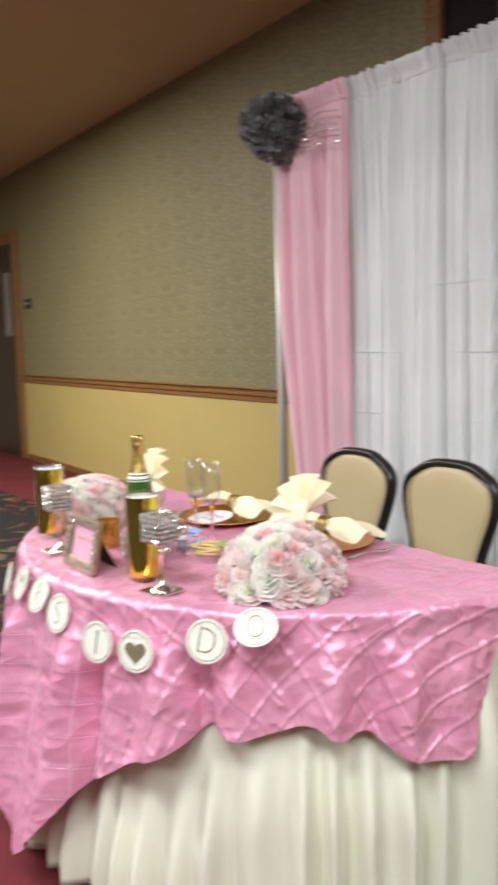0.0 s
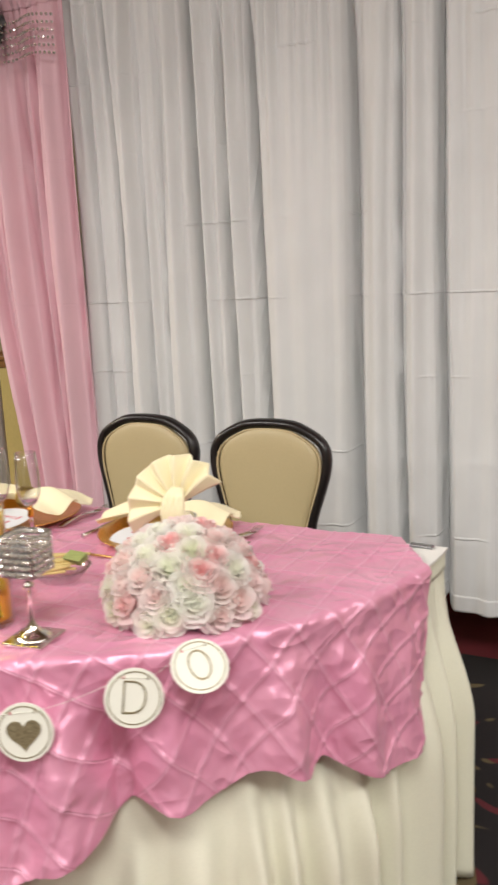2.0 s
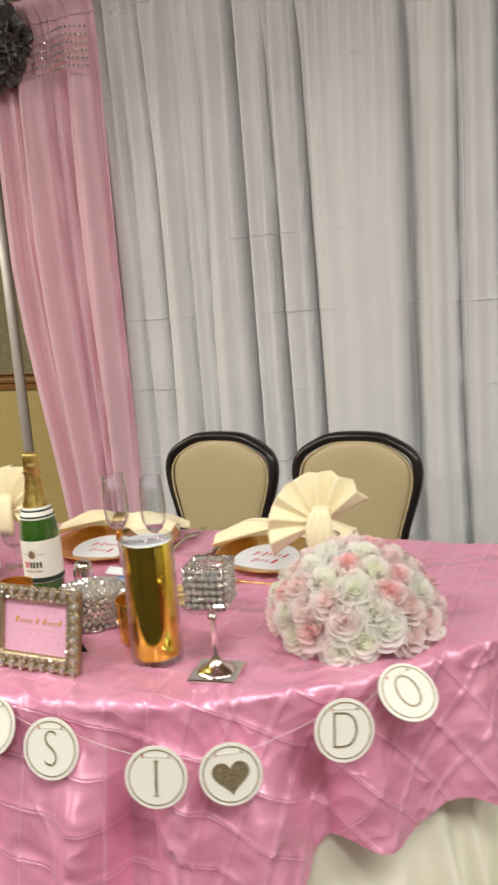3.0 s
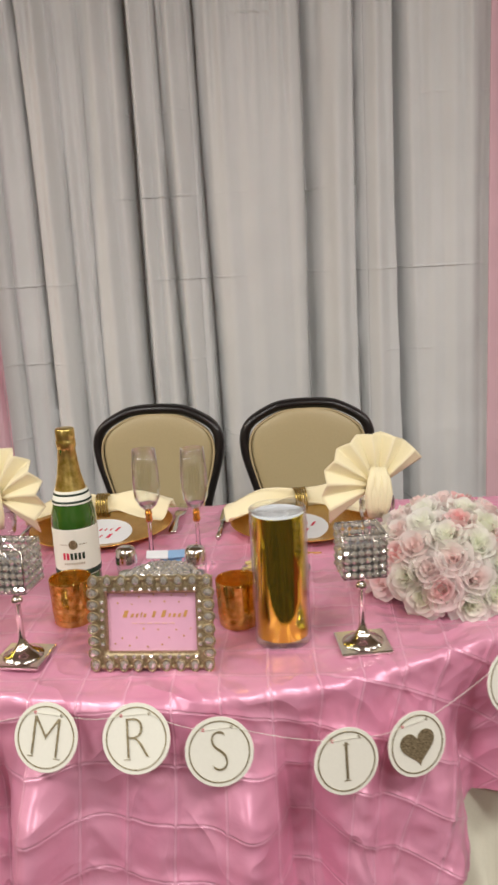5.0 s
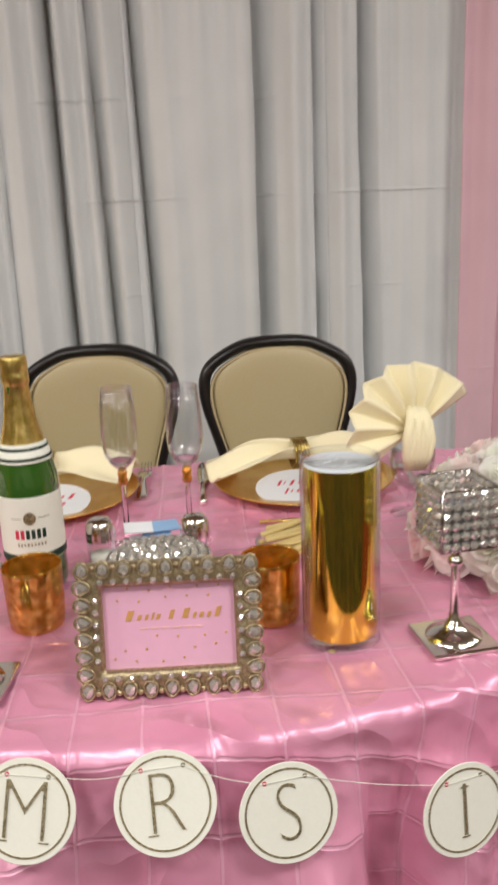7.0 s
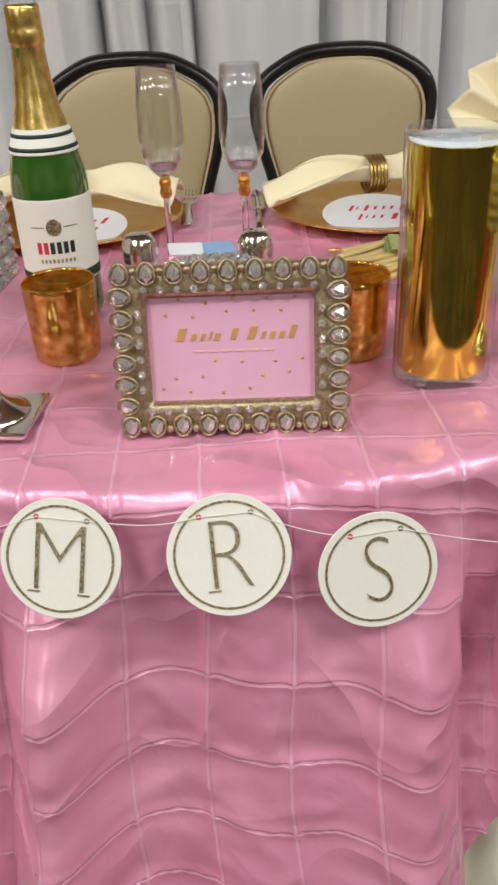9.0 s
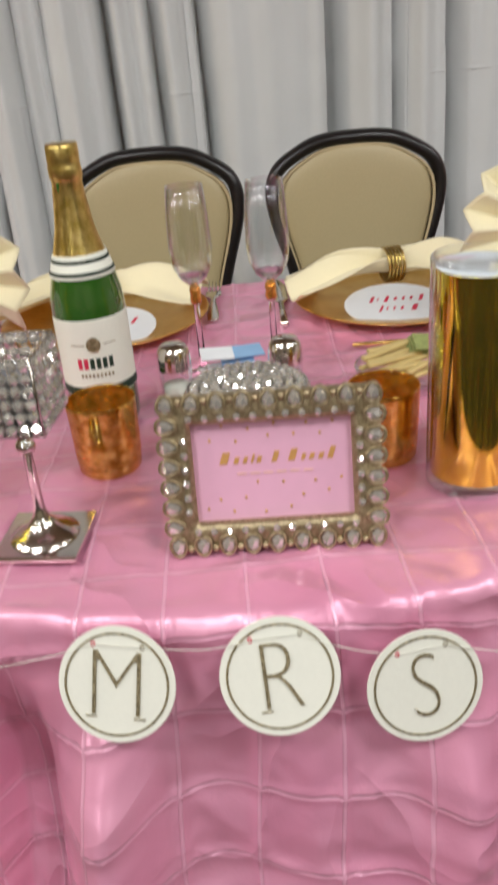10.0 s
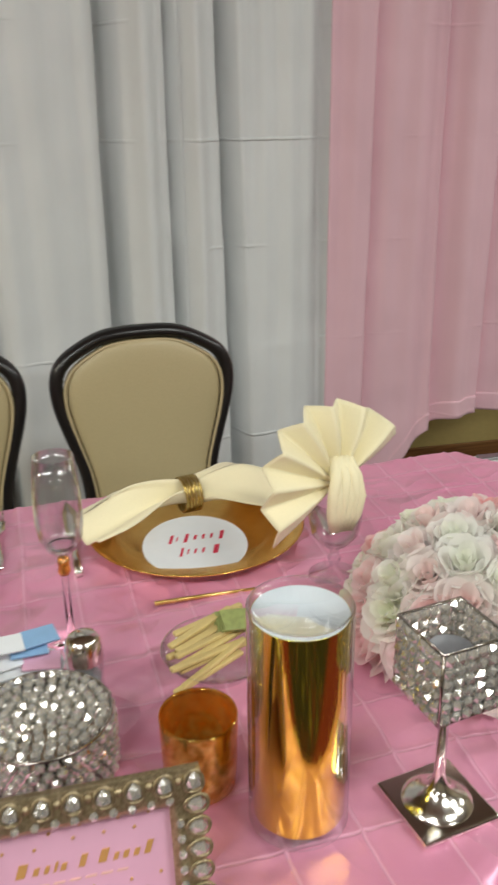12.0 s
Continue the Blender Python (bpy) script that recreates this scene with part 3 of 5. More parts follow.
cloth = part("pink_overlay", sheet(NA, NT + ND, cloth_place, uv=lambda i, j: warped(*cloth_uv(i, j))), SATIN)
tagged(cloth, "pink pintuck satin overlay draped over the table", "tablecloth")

# ---- chairs ----
def chair_outline(t, inset=0.0):
    """The back's outline: a shield with a raised crown; t runs 0..1 from lower left over the top to lower right."""
    px = [0.0, 0.109, 0.159, 0.214, 0.267, 0.307, 0.336, 0.356, 0.376, 0.392, 0.408, 0.426, 0.450, 0.5]
    xs = [0.120, 0.123, 0.128, 0.146, 0.165, 0.174, 0.171, 0.161, 0.143, 0.126, 0.109, 0.091, 0.066, 0.0]
    zs = [0.46, 0.59, 0.65, 0.712, 0.772, 0.820, 0.853, 0.873, 0.888, 0.896, 0.905, 0.916, 0.923, 0.926]
    side, t = (-1 if t < 0.5 else 1), min(t, 1 - t)
    return side * interp(t, px, xs), interp(t, px, zs)


def smooth_outline(n, scale=1.0, dz=0.0):
    pts = []
    for i in range(n):
        t = i / (n - 1)
        x = z = 0.0
        for k in range(-3, 4):
            tt = min(1, max(0, t + k * 0.0075))
            a, b = chair_outline(tt)
            x += a / 7
            z += b / 7
        pts.append((x * scale, z + dz))
    return pts


def build_chair(at):
    ch = thing("banquet_chair", "tan upholstered banquet chair with black lacquered frame", "chair", at, "chairs behind the table")
    tilt = lambda z: 0.10 * (z - 0.46)
    rim = [(x, tilt(z), z) for x, z in smooth_outline(96)]
    bm = tube(rim, 0.0142, 10)
    for v in bm.verts:
        v.co.y += (v.co.y - tilt(v.co.z)) * 0.5
    part("back_frame", bm, CHAIR_BLACK, ch)
    inner = smooth_outline(60, 0.93, -0.012)
    pad = bmesh.new()
    n = 22
    half = [(x, z) for x, z in inner]
    L, Rr = half[:30], half[30:][::-1]
    def pad_at(i, j):
        lx, lz = L[min(29, i)]
        rx, rz = Rr[min(29, i)]
        w = j / n
        x = lx + (rx - lx) * w
        z = lz + (rz - lz) * w
        q = 4 * w * (1 - w)
        e = 1 - (i / 29) ** 6
        return Vector((x, tilt(z) - 0.006 - 0.022 * (q ** 0.35) * max(0.0, e) ** 0.5, z))
    sheet(29, n, pad_at, pad)
    ob = part("backrest", pad, CHAIR_TAN, ch)
    thicken(ob, 0.02, 1.0)
    pip = [(x * 0.985, tilt(z) - 0.016, z - 0.003) for x, z in inner[2:-2]]
    part("piping", tube(pip, 0.0035, 6), CHAIR_PIPE, ob)
    seat = box(-0.198, -0.42, 0.42, 0.198, 0.0, 0.49, 0.025)
    part("seat", seat, CHAIR_TAN, ch)
    part("seat_frame", box(-0.194, -0.41, 0.385, 0.194, 0.0, 0.42, 0.006), CHAIR_BLACK, ch, smooth=False)
    for x in (-0.175, 0.175):
        part("leg", tube([(x, -0.39, 0.39), (x * 1.03, -0.41, 0.0)], 0.016, 8), CHAIR_BLACK, ch)
        part("leg", tube([(x * 0.71, tilt(0.47), 0.47), (x * 0.95, 0.0, 0.39), (x * 1.0, 0.07, 0.0)], 0.016, 8), CHAIR_BLACK, ch)
    return ch


build_chair(pose(0.248, 1.04, 0, 0, 0, 2))
build_chair(pose(-0.168, 1.04, 0, 0, 0, -2))

# ---- materials of the table things ----
def mottled(name, dark, light, rough, metal, scale, **extra):
    m, nt, b = nodes_of(name)
    co = coords(nt)
    n = put(nt, "ShaderNodeTexNoise", Scale=scale, Detail=6.0, Roughness=0.7)
    nt.links.new(co, n.inputs["Vector"])
    r = ramp(nt, n.outputs[0], [(0.38, dark), (0.62, light)])
    nt.links.new(r.outputs[0], b.inputs["Base Color"])
    b.inputs["Roughness"].default_value, b.inputs["Metallic"].default_value = rough, metal
    for k, v in extra.items():
        b.inputs[k.replace("_", " ")].default_value = v
    bumped(nt, b, n.outputs[0], 0.25, 0.002)
    return m


def rose_material(name, rim, heart):
    """Petal colour runs from the heart of the bloom to its rim."""
    m, nt, b = nodes_of(name)
    tc = nt.nodes.new("ShaderNodeTexCoord")
    flat = nt.nodes.new("ShaderNodeVectorMath")
    flat.operation = "MULTIPLY"
    flat.inputs[1].default_value = (1, 1, 0)
    nt.links.new(tc.outputs["Object"], flat.inputs[0])
    ln = nt.nodes.new("ShaderNodeVectorMath")
    ln.operation = "LENGTH"
    nt.links.new(flat.outputs[0], ln.inputs[0])
    sc = nt.nodes.new("ShaderNodeMath")
    sc.operation = "MULTIPLY"
    sc.inputs[1].default_value = 34.0
    nt.links.new(ln.outputs["Value"], sc.inputs[0])
    r = ramp(nt, sc.outputs[0], [(0.12, heart), (0.8, rim)])
    info = nt.nodes.new("ShaderNodeObjectInfo")
    hsv = nt.nodes.new("ShaderNodeHueSaturation")
    sat = nt.nodes.new("ShaderNodeMapRange")
    sat.inputs["To Min"].default_value, sat.inputs["To Max"].default_value = 0.65, 1.2
    nt.links.new(info.outputs["Random"], sat.inputs["Value"])
    nt.links.new(sat.outputs[0], hsv.inputs["Saturation"])
    nt.links.new(r.outputs[0], hsv.inputs["Color"])
    nt.links.new(hsv.outputs[0], b.inputs["Base Color"])
    b.inputs["Roughness"].default_value = 0.65
    through_petal, mx = nt.nodes.new("ShaderNodeBsdfTranslucent"), nt.nodes.new("ShaderNodeMixShader")
    mx.inputs[0].default_value = 0.5
    nt.links.new(hsv.outputs[0], through_petal.inputs[0])
    nt.links.new(b.outputs[0], mx.inputs[1])
    nt.links.new(through_petal.outputs[0], mx.inputs[2])
    nt.links.new(mx.outputs[0], nt.nodes["Material Output"].inputs[0])
    f = put(nt, "ShaderNodeTexNoise", Scale=160.0, Detail=2.0)
    nt.links.new(tc.outputs["Object"], f.inputs["Vector"])
    bumped(nt, b, f.outputs[0], 0.2, 0.001)
    return m


def thin_glass(name, tint=(0.97, 0.98, 0.98), gloss=1.45):
    """Thin clear walls: they pass light and mirror more at a slant."""
    m = bpy.data.materials.new(name)
    m.use_nodes = True
    nt = m.node_tree
    nt.nodes.remove(nt.nodes["Principled BSDF"])
    t, g, fr, mx = nt.nodes.new("ShaderNodeBsdfTransparent"), nt.nodes.new("ShaderNodeBsdfGlossy"), nt.nodes.new("ShaderNodeLayerWeight"), nt.nodes.new("ShaderNodeMixShader")
    t.inputs[0].default_value = (*tint, 1)
    g.inputs["Roughness"].default_value = 0.02
    fr.inputs[0].default_value = 0.5
    rise = nt.nodes.new("ShaderNodeMapRange")
    rise.interpolation_type = "SMOOTHSTEP"
    rise.inputs["From Min"].default_value, rise.inputs["To Min"].default_value, rise.inputs["To Max"].default_value = 0.28, 0.06, 0.85
    nt.links.new(fr.outputs["Facing"], rise.inputs["Value"])
    nt.links.new(rise.outputs[0], mx.inputs[0])
    nt.links.new(t.outputs[0], mx.inputs[1])
    nt.links.new(g.outputs[0], mx.inputs[2])
    nt.links.new(mx.outputs[0], nt.nodes["Material Output"].inputs[0])
    return m


GLASS = thin_glass("clear glass")
SOLID_GLASS = clear_glass("blown glass")


def cut_crystal():
    """Faceted glass beads: silvered facets that partly let the light through."""
    m = surface("cut crystal", (0.80, 0.78, 0.73), 0.12, 0.66, vary=0.15, grain=900)
    nt = m.node_tree
    t, mx = nt.nodes.new("ShaderNodeBsdfTransparent"), nt.nodes.new("ShaderNodeMixShader")
    t.inputs[0].default_value = (0.93, 0.93, 0.92, 1)
    mx.inputs[0].default_value = 0.76
    nt.links.new(t.outputs[0], mx.inputs[1])
    nt.links.new(nt.nodes["Principled BSDF"].outputs[0], mx.inputs[2])
    nt.links.new(mx.outputs[0], nt.nodes["Material Output"].inputs[0])
    return m


CRYSTAL = cut_crystal()
GREEN_GLASS = surface("dark green bottle glass", (0.028, 0.105, 0.012), 0.05, vary=0.15, Coat_Weight=1.0, Specular_IOR_Level=0.8)
GOLD_FOIL = mottled("crumpled gold foil", (0.62, 0.44, 0.10), (0.93, 0.72, 0.27), 0.30, 1.0, 60)
GOLD_FILM = surface("gold mirror film", (0.88, 0.70, 0.07), 0.09, 1.0, vary=0.04, grain=20)
GOLD_PLATE = mottled("gold charger lacquer", (0.74, 0.43, 0.10), (0.84, 0.53, 0.15), 0.26, 0.9, 30)
AMBER = mottled("mottled amber mercury glass", (0.42, 0.13, 0.012), (0.90, 0.42, 0.06), 0.16, 0.75, 85, Coat_Weight=0.6)
def amber_glass():
    m, nt, b = nodes_of("translucent amber mercury glass")
    co = coords(nt)
    n = put(nt, "ShaderNodeTexNoise", Scale=110.0, Detail=4.0, Roughness=0.55)
    nt.links.new(co, n.inputs["Vector"])
    r = ramp(nt, n.outputs[0], [(0.36, (0.58, 0.36, 0.03)), (0.64, (0.93, 0.72, 0.18))])
    nt.links.new(r.outputs[0], b.inputs["Base Color"])
    b.inputs["Roughness"].default_value, b.inputs["Metallic"].default_value, b.inputs["Coat Weight"].default_value = 0.10, 0.8, 0.9
    t, mx = nt.nodes.new("ShaderNodeBsdfTransparent"), nt.nodes.new("ShaderNodeMixShader")
    t.inputs[0].default_value = (0.94, 0.58, 0.07, 1)
    f = ramp(nt, n.outputs[0], [(0.36, (0.42, 0.42, 0.42)), (0.64, (0.62, 0.62, 0.62))])
    nt.links.new(f.outputs[0], mx.inputs[0])
    nt.links.new(t.outputs[0], mx.inputs[1])
    nt.links.new(b.outputs[0], mx.inputs[2])
    nt.links.new(mx.outputs[0], nt.nodes["Material Output"].inputs[0])
    return m


AMBER_CUP = amber_glass()
SILVER = surface("polished silver plate", (0.78, 0.75, 0.70), 0.17, 1.0, vary=0.06)
DULL_SILVER = surface("silver wire", (0.50, 0.47, 0.43), 0.25, 1.0, vary=0.15)
CHAMPAGNE = mottled("champagne gold cast resin", (0.30, 0.235, 0.13), (0.56, 0.46, 0.29), 0.36, 0.8, 300)
PAPER = surface("white card stock", (0.80, 0.80, 0.71), 0.75, vary=0.03, grain=300, relief=0.0003)
WHITE_PAPER = surface("white paper", (0.80, 0.83, 0.86), 0.7, vary=0.03)
PINK_PAPER = surface("pink printed paper", (0.78, 0.44, 0.59), 0.4, vary=0.04)
GLITTER = mottled("olive gold glitter", (0.15, 0.12, 0.06), (0.58, 0.50, 0.32), 0.35, 0.6, 420)
GOLD_INK = surface("gold ink", (0.66, 0.36, 0.12), 0.45, 0.2)
RED_INK = surface("red ink", (0.62, 0.03, 0.08), 0.6)
DARK_INK = surface("dark green label ink", (0.012, 0.035, 0.02), 0.5)
BLACK_CARD = surface("black velvet easel back", (0.008, 0.008, 0.009), 0.9)
LINEN = surface("cream linen napkin", (0.88, 0.80, 0.54), 0.75, vary=0.04, grain=500, relief=0.0006, Sheen_Weight=0.2)
CUP = surface("grey candle wax in tin", (0.22, 0.22, 0.235), 0.4, vary=0.1)
TULLE = surface("black and silver tulle", (0.24, 0.23, 0.235), 0.4, vary=0.75, grain=90)
STRAW = surface("cream sugar sticks paper", (0.62, 0.48, 0.20), 0.6, vary=0.2)
GREEN_PACKET = surface("green sweetener packet", (0.30, 0.34, 0.12), 0.5, vary=0.3, grain=150)
BLUE_PAPER = surface("pale blue sweetener packet", (0.28, 0.47, 0.72), 0.55, vary=0.1)
ROSE_PINK = rose_material("pink rose petals", (0.95, 0.83, 0.82), (0.92, 0.55, 0.55))
ROSE_BLUSH = rose_material("blush rose petals", (0.95, 0.90, 0.88), (0.94, 0.76, 0.74))
ROSE_WHITE = rose_material("white rose petals", (0.96, 0.95, 0.91), (0.90, 0.93, 0.78))
TOPC = TOP + 0.006


# ---- table things ----
def shell(outer, wall, foot):
    """Profile of an open vessel: up the outside, down the inside."""
    inner = [(max(0.0, r - wall), z) for r, z in outer if z >= foot]
    return [(0, outer[0][1])] + outer + inner[::-1] + [(0, inner[0][1])]


def wine_bottle(x, y):
    b = thing("champagne_bottle", "green champagne bottle with gold foil neck and white label", "bottle", pose(x, y, TOPC, 0, 0, 8) @ Matrix.Diagonal((0.9, 0.9, 1, 1)))
    body = [(0, 0.006), (0.030, 0.0), (0.041, 0.003), (0.0435, 0.012), (0.0435, 0.138), (0.042, 0.155), (0.037, 0.172), (0.029, 0.195), (0.0215, 0.222), (0.0175, 0.25), (0.016, 0.275), (0.016, 0.293), (0, 0.293)]
    part("body", lathe(body, 40), GREEN_GLASS, b)
    foil = [(0.0300, 0.1945), (0.0222, 0.222), (0.0182, 0.25), (0.0168, 0.266), (0.0172, 0.268), (0.0185, 0.271), (0.0185, 0.281), (0.0175, 0.283), (0.0180, 0.287), (0.0180, 0.300), (0.0165, 0.3025), (0, 0.3025)]
    bm = lathe(foil, 40)
    for v in bm.verts:
        k = 0.0011 * noise.noise(v.co * 150)
        v.co += Vector((v.co.x, v.co.y, 0)).normalized() * k if v.co.xy.length > 0.001 else Vector()
    part("foil", bm, GOLD_FOIL, b, "crumpled gold foil neck")
    part("label", lathe([(0.0437, 0.046), (0.0441, 0.047), (0.0441, 0.050), (0.0441, 0.128), (0.0441, 0.131), (0.0437, 0.132)], 40), PAPER, b, "white paper label")
    part("label_band", lathe([(0.0442, 0.047), (0.0445, 0.048), (0.0445, 0.056), (0.0442, 0.057)], 40), DARK_INK, b, "dark printed band")
    collar = part("neck_label", lathe([(0.0376, 0.173), (0.0300, 0.1955), (0.0310, 0.1965), (0.0386, 0.174)], 40), PAPER, b, "white and green neck label")
    for z0, z1, r0, r1 in ((0.1765, 0.180, 0.0378, 0.0366), (0.1885, 0.192, 0.0336, 0.0324)):
        part("stripe", lathe([(r0 - 0.001, z0), (r0 + 0.0004, z0), (r1 + 0.0004, z1), (r1 - 0.001, z1)], 40), DARK_INK, collar, "dark green stripe")

    def on_label(name, a0, a1, z0, z1, material, lift=0.0003):
        r = 0.0441 + lift
        part(name, sheet(8, 1, lambda i, j: Vector((r * math.sin(a0 + (a1 - a0) * i / 8), -r * math.cos(a0 + (a1 - a0) * i / 8), z0 + (z1 - z0) * j))), material, b)

    rnd = random.Random(4)
    for k in range(6):
        a = -0.50 + k * 0.17
        on_label("printed_bar", a, a + 0.115, 0.078, 0.090, RED_INK if k < 2 else DARK_INK)
    for k in range(9):
        a = -0.46 + k * 0.105
        on_label("printed_bar", a, a + 0.055, 0.0685, 0.0725, GLITTER)
    seal = bmesh.new()
    bmesh.ops.create_circle(seal, cap_ends=True, radius=0.0085, segments=24)
    bmesh.ops.transform(seal, matrix=Matrix.Translation((0, -0.0447, 0.105)) @ pose(0, 0, 0, 90), verts=seal.verts)
    part("seal", seal, GLITTER, b, "round dark gold seal")
    for a0, a1 in ((-0.62, -0.25), (0.25, 0.62)):
        on_label("printed_bar", a0, a1, 0.1045, 0.1056, GLITTER)
    return b


def gold_vase(x, y, turn=0):
    v = thing("cylinder_vase", "tall clear glass cylinder lined with gold mirror film", "vase", pose(x, y, TOPC, 0, 0, turn), "gold cylinder vases")
    part("glass", lathe(shell([(0.040, 0.0), (0.0425, 0.003), (0.0425, 0.005), (0.0425, 0.208), (0.0425, 0.2095), (0.0418, 0.211)], 0.0022, 0.012), 48), GLASS, v).visible_shadow = False
    part("film", lathe([(0.0392, 0.0125), (0.0392, 0.0130), (0.0392, 0.1), (0.0392, 0.2030), (0.0392, 0.2035), (0.0388, 0.2035), (0.0388, 0.2030), (0.0388, 0.0125)], 48), GOLD_FILM, v, "gold mirror film liner")
    part("lining", lathe([(0, 0.163), (0.0382, 0.163), (0.0384, 0.204), (0.0380, 0.204)], 48), WHITE_PAPER, v, "white paper lining", smooth=False)
    return v


def votive(x, y, tilt=0):
    v = thing("votive_holder", "amber mercury glass votive candle holder", "candle holder", pose(x, y, TOPC, 0, 0, tilt), "amber votive holders")
    bm = lathe([(0, 0.0), (0.029, 0.0), (0.0315, 0.003), (0.033, 0.02), (0.0346, 0.072), (0.0348, 0.0755), (0.0342, 0.0775), (0.0334, 0.0755), (0.0332, 0.072)], 40)
    part("cup", bm, AMBER_CUP, v)
    part("lining", lathe([(0.0328, 0.0755), (0.0312, 0.02), (0.028, 0.008), (0, 0.008)], 40), AMBER_CUP, v, "speckled lining")
    part("candle", lathe([(0, 0.022), (0.018, 0.022), (0.019, 0.020), (0.019, 0.009)], 24), CUP, v)
    return v


def faceted(radius, squash=1.0):
    bm = bmesh.new()
    bmesh.ops.create_icosphere(bm, subdivisions=1, radius=radius)
    for q in bm.verts:
        q.co.z *= squash
    return bm


BEAD = mesh_of("bead", faceted(0.0056), CRYSTAL, False)
SMALL_BEAD = mesh_of("small_bead", faceted(0.0055, 0.85), CRYSTAL, False)


def bead(me, parent, at, name="bead"):
    ob = new(name, me)
    ob.parent = parent
    ob.matrix_basis = at
    return ob


def crystal_holder(x, y, turn):
    h = thing("crystal_candle_holder", "silver pedestal candle holder with beaded crystal cube", "candle holder", pose(x, y, TOPC, 0, 0, turn), "crystal candle holders")
    bs = box(-0.038, -0.038, 0, 0.038, 0.038, 0.006, 0.002)
    part("base", bs, SILVER, h, smooth=False)
    part("stem", lathe([(0.031, 0.006), (0.030, 0.008), (0.022, 0.012), (0.0135, 0.017), (0.0095, 0.022), (0.0065, 0.028), (0.0048, 0.036), (0.0042, 0.088), (0.0075, 0.090), (0.0085, 0.094), (0.0075, 0.098), (0.005, 0.100), (0.0055, 0.106), (0.010, 0.110), (0.012, 0.114), (0.012, 0.118), (0, 0.118)], 32), SILVER, h)
    c0, c1, hw = 0.118, 0.183, 0.0305
    cage = part("cage", tube([(-hw, -hw, c1), (hw, -hw, c1), (hw, hw, c1), (-hw, hw, c1)], 0.0016, 6, None, True), DULL_SILVER, h, "silver wire cage")
    part("wire", tube([(-hw, -hw, c0), (hw, -hw, c0), (hw, hw, c0), (-hw, hw, c0)], 0.0016, 6, None, True), DULL_SILVER, cage)
    for sx in (-1, 1):
        for sy in (-1, 1):
            part("wire", tube([(sx * hw, sy * hw, c0), (sx * hw, sy * hw, c1)], 0.0014, 6), DULL_SILVER, cage)
    for k in range(5):
        q = -hw + 2 * hw * (k + 0.5) / 5
        for sy in (-1, 1):
            part("wire", tube([(q, sy * hw, c0), (q, sy * hw, c1)], 0.0007, 5), DULL_SILVER, cage)
            part("wire", tube([(sy * hw, q, c0), (sy * hw, q, c1)], 0.0007, 5), DULL_SILVER, cage)
    part("floor_plate", box(-hw, -hw, c0 - 0.001, hw, hw, c0 + 0.001), DULL_SILVER, cage, smooth=False)
    rnd = random.Random(2)
    for k in range(6):
        q = -hw + 2 * hw * (k + 0.5) / 6
        for r in range(6):
            z = c0 + (c1 - c0) * (r + 0.5) / 6
            for p in ((q, -hw), (q, hw), (-hw, q), (hw, q)):
                bead(BEAD, cage, pose(p[0], p[1], z, rnd.uniform(0, 90), rnd.uniform(0, 90), rnd.uniform(0, 90)))
    part("candle_tin", lathe([(0, c0 + 0.001), (0.019, c0 + 0.001), (0.019, c0 + 0.044), (0.0178, c0 + 0.044), (0.017, c0 + 0.040), (0, c0 + 0.040)], 28), CUP, h, "grey tea light")
    return h


def crystal_drum(x, y):
    d = thing("crystal_drum", "round silver riser covered with clear crystal beads", "centrepiece", pose(x, y, TOPC))
    R, H = 0.062, 0.062
    part("core", lathe([(0, 0), (R - 0.004, 0), (R - 0.004, H - 0.006), (R - 0.007, H - 0.003), (0, H - 0.003)], 40), SILVER, d)
    for z in (0.002, H):
        part("rim", tube([(R * math.cos(a), R * math.sin(a), z) for a in np.linspace(0, 2 * math.pi, 40, endpoint=False)], 0.0016, 6, None, True), DULL_SILVER, d)
    rnd = random.Random(9)
    for row in range(6):
        n = 32
        for k in range(n):
            a = 2 * math.pi * (k + 0.5 * (row % 2)) / n
            bead(SMALL_BEAD, d, pose(R * math.cos(a), R * math.sin(a), 0.007 + row * 0.0098, rnd.uniform(0, 90), rnd.uniform(0, 90), 0))
    for ring, r in enumerate((0.0, 0.011, 0.022, 0.033, 0.044, 0.055)):
        n = max(1, round(2 * math.pi * r / 0.0112))
        for k in range(n):
            a = 2 * math.pi * (k + 0.3 * ring) / n
            bead(SMALL_BEAD, d, pose(r * math.cos(a), r * math.sin(a), H + 0.001, rnd.uniform(0, 90), rnd.uniform(0, 90), 0))
    return d


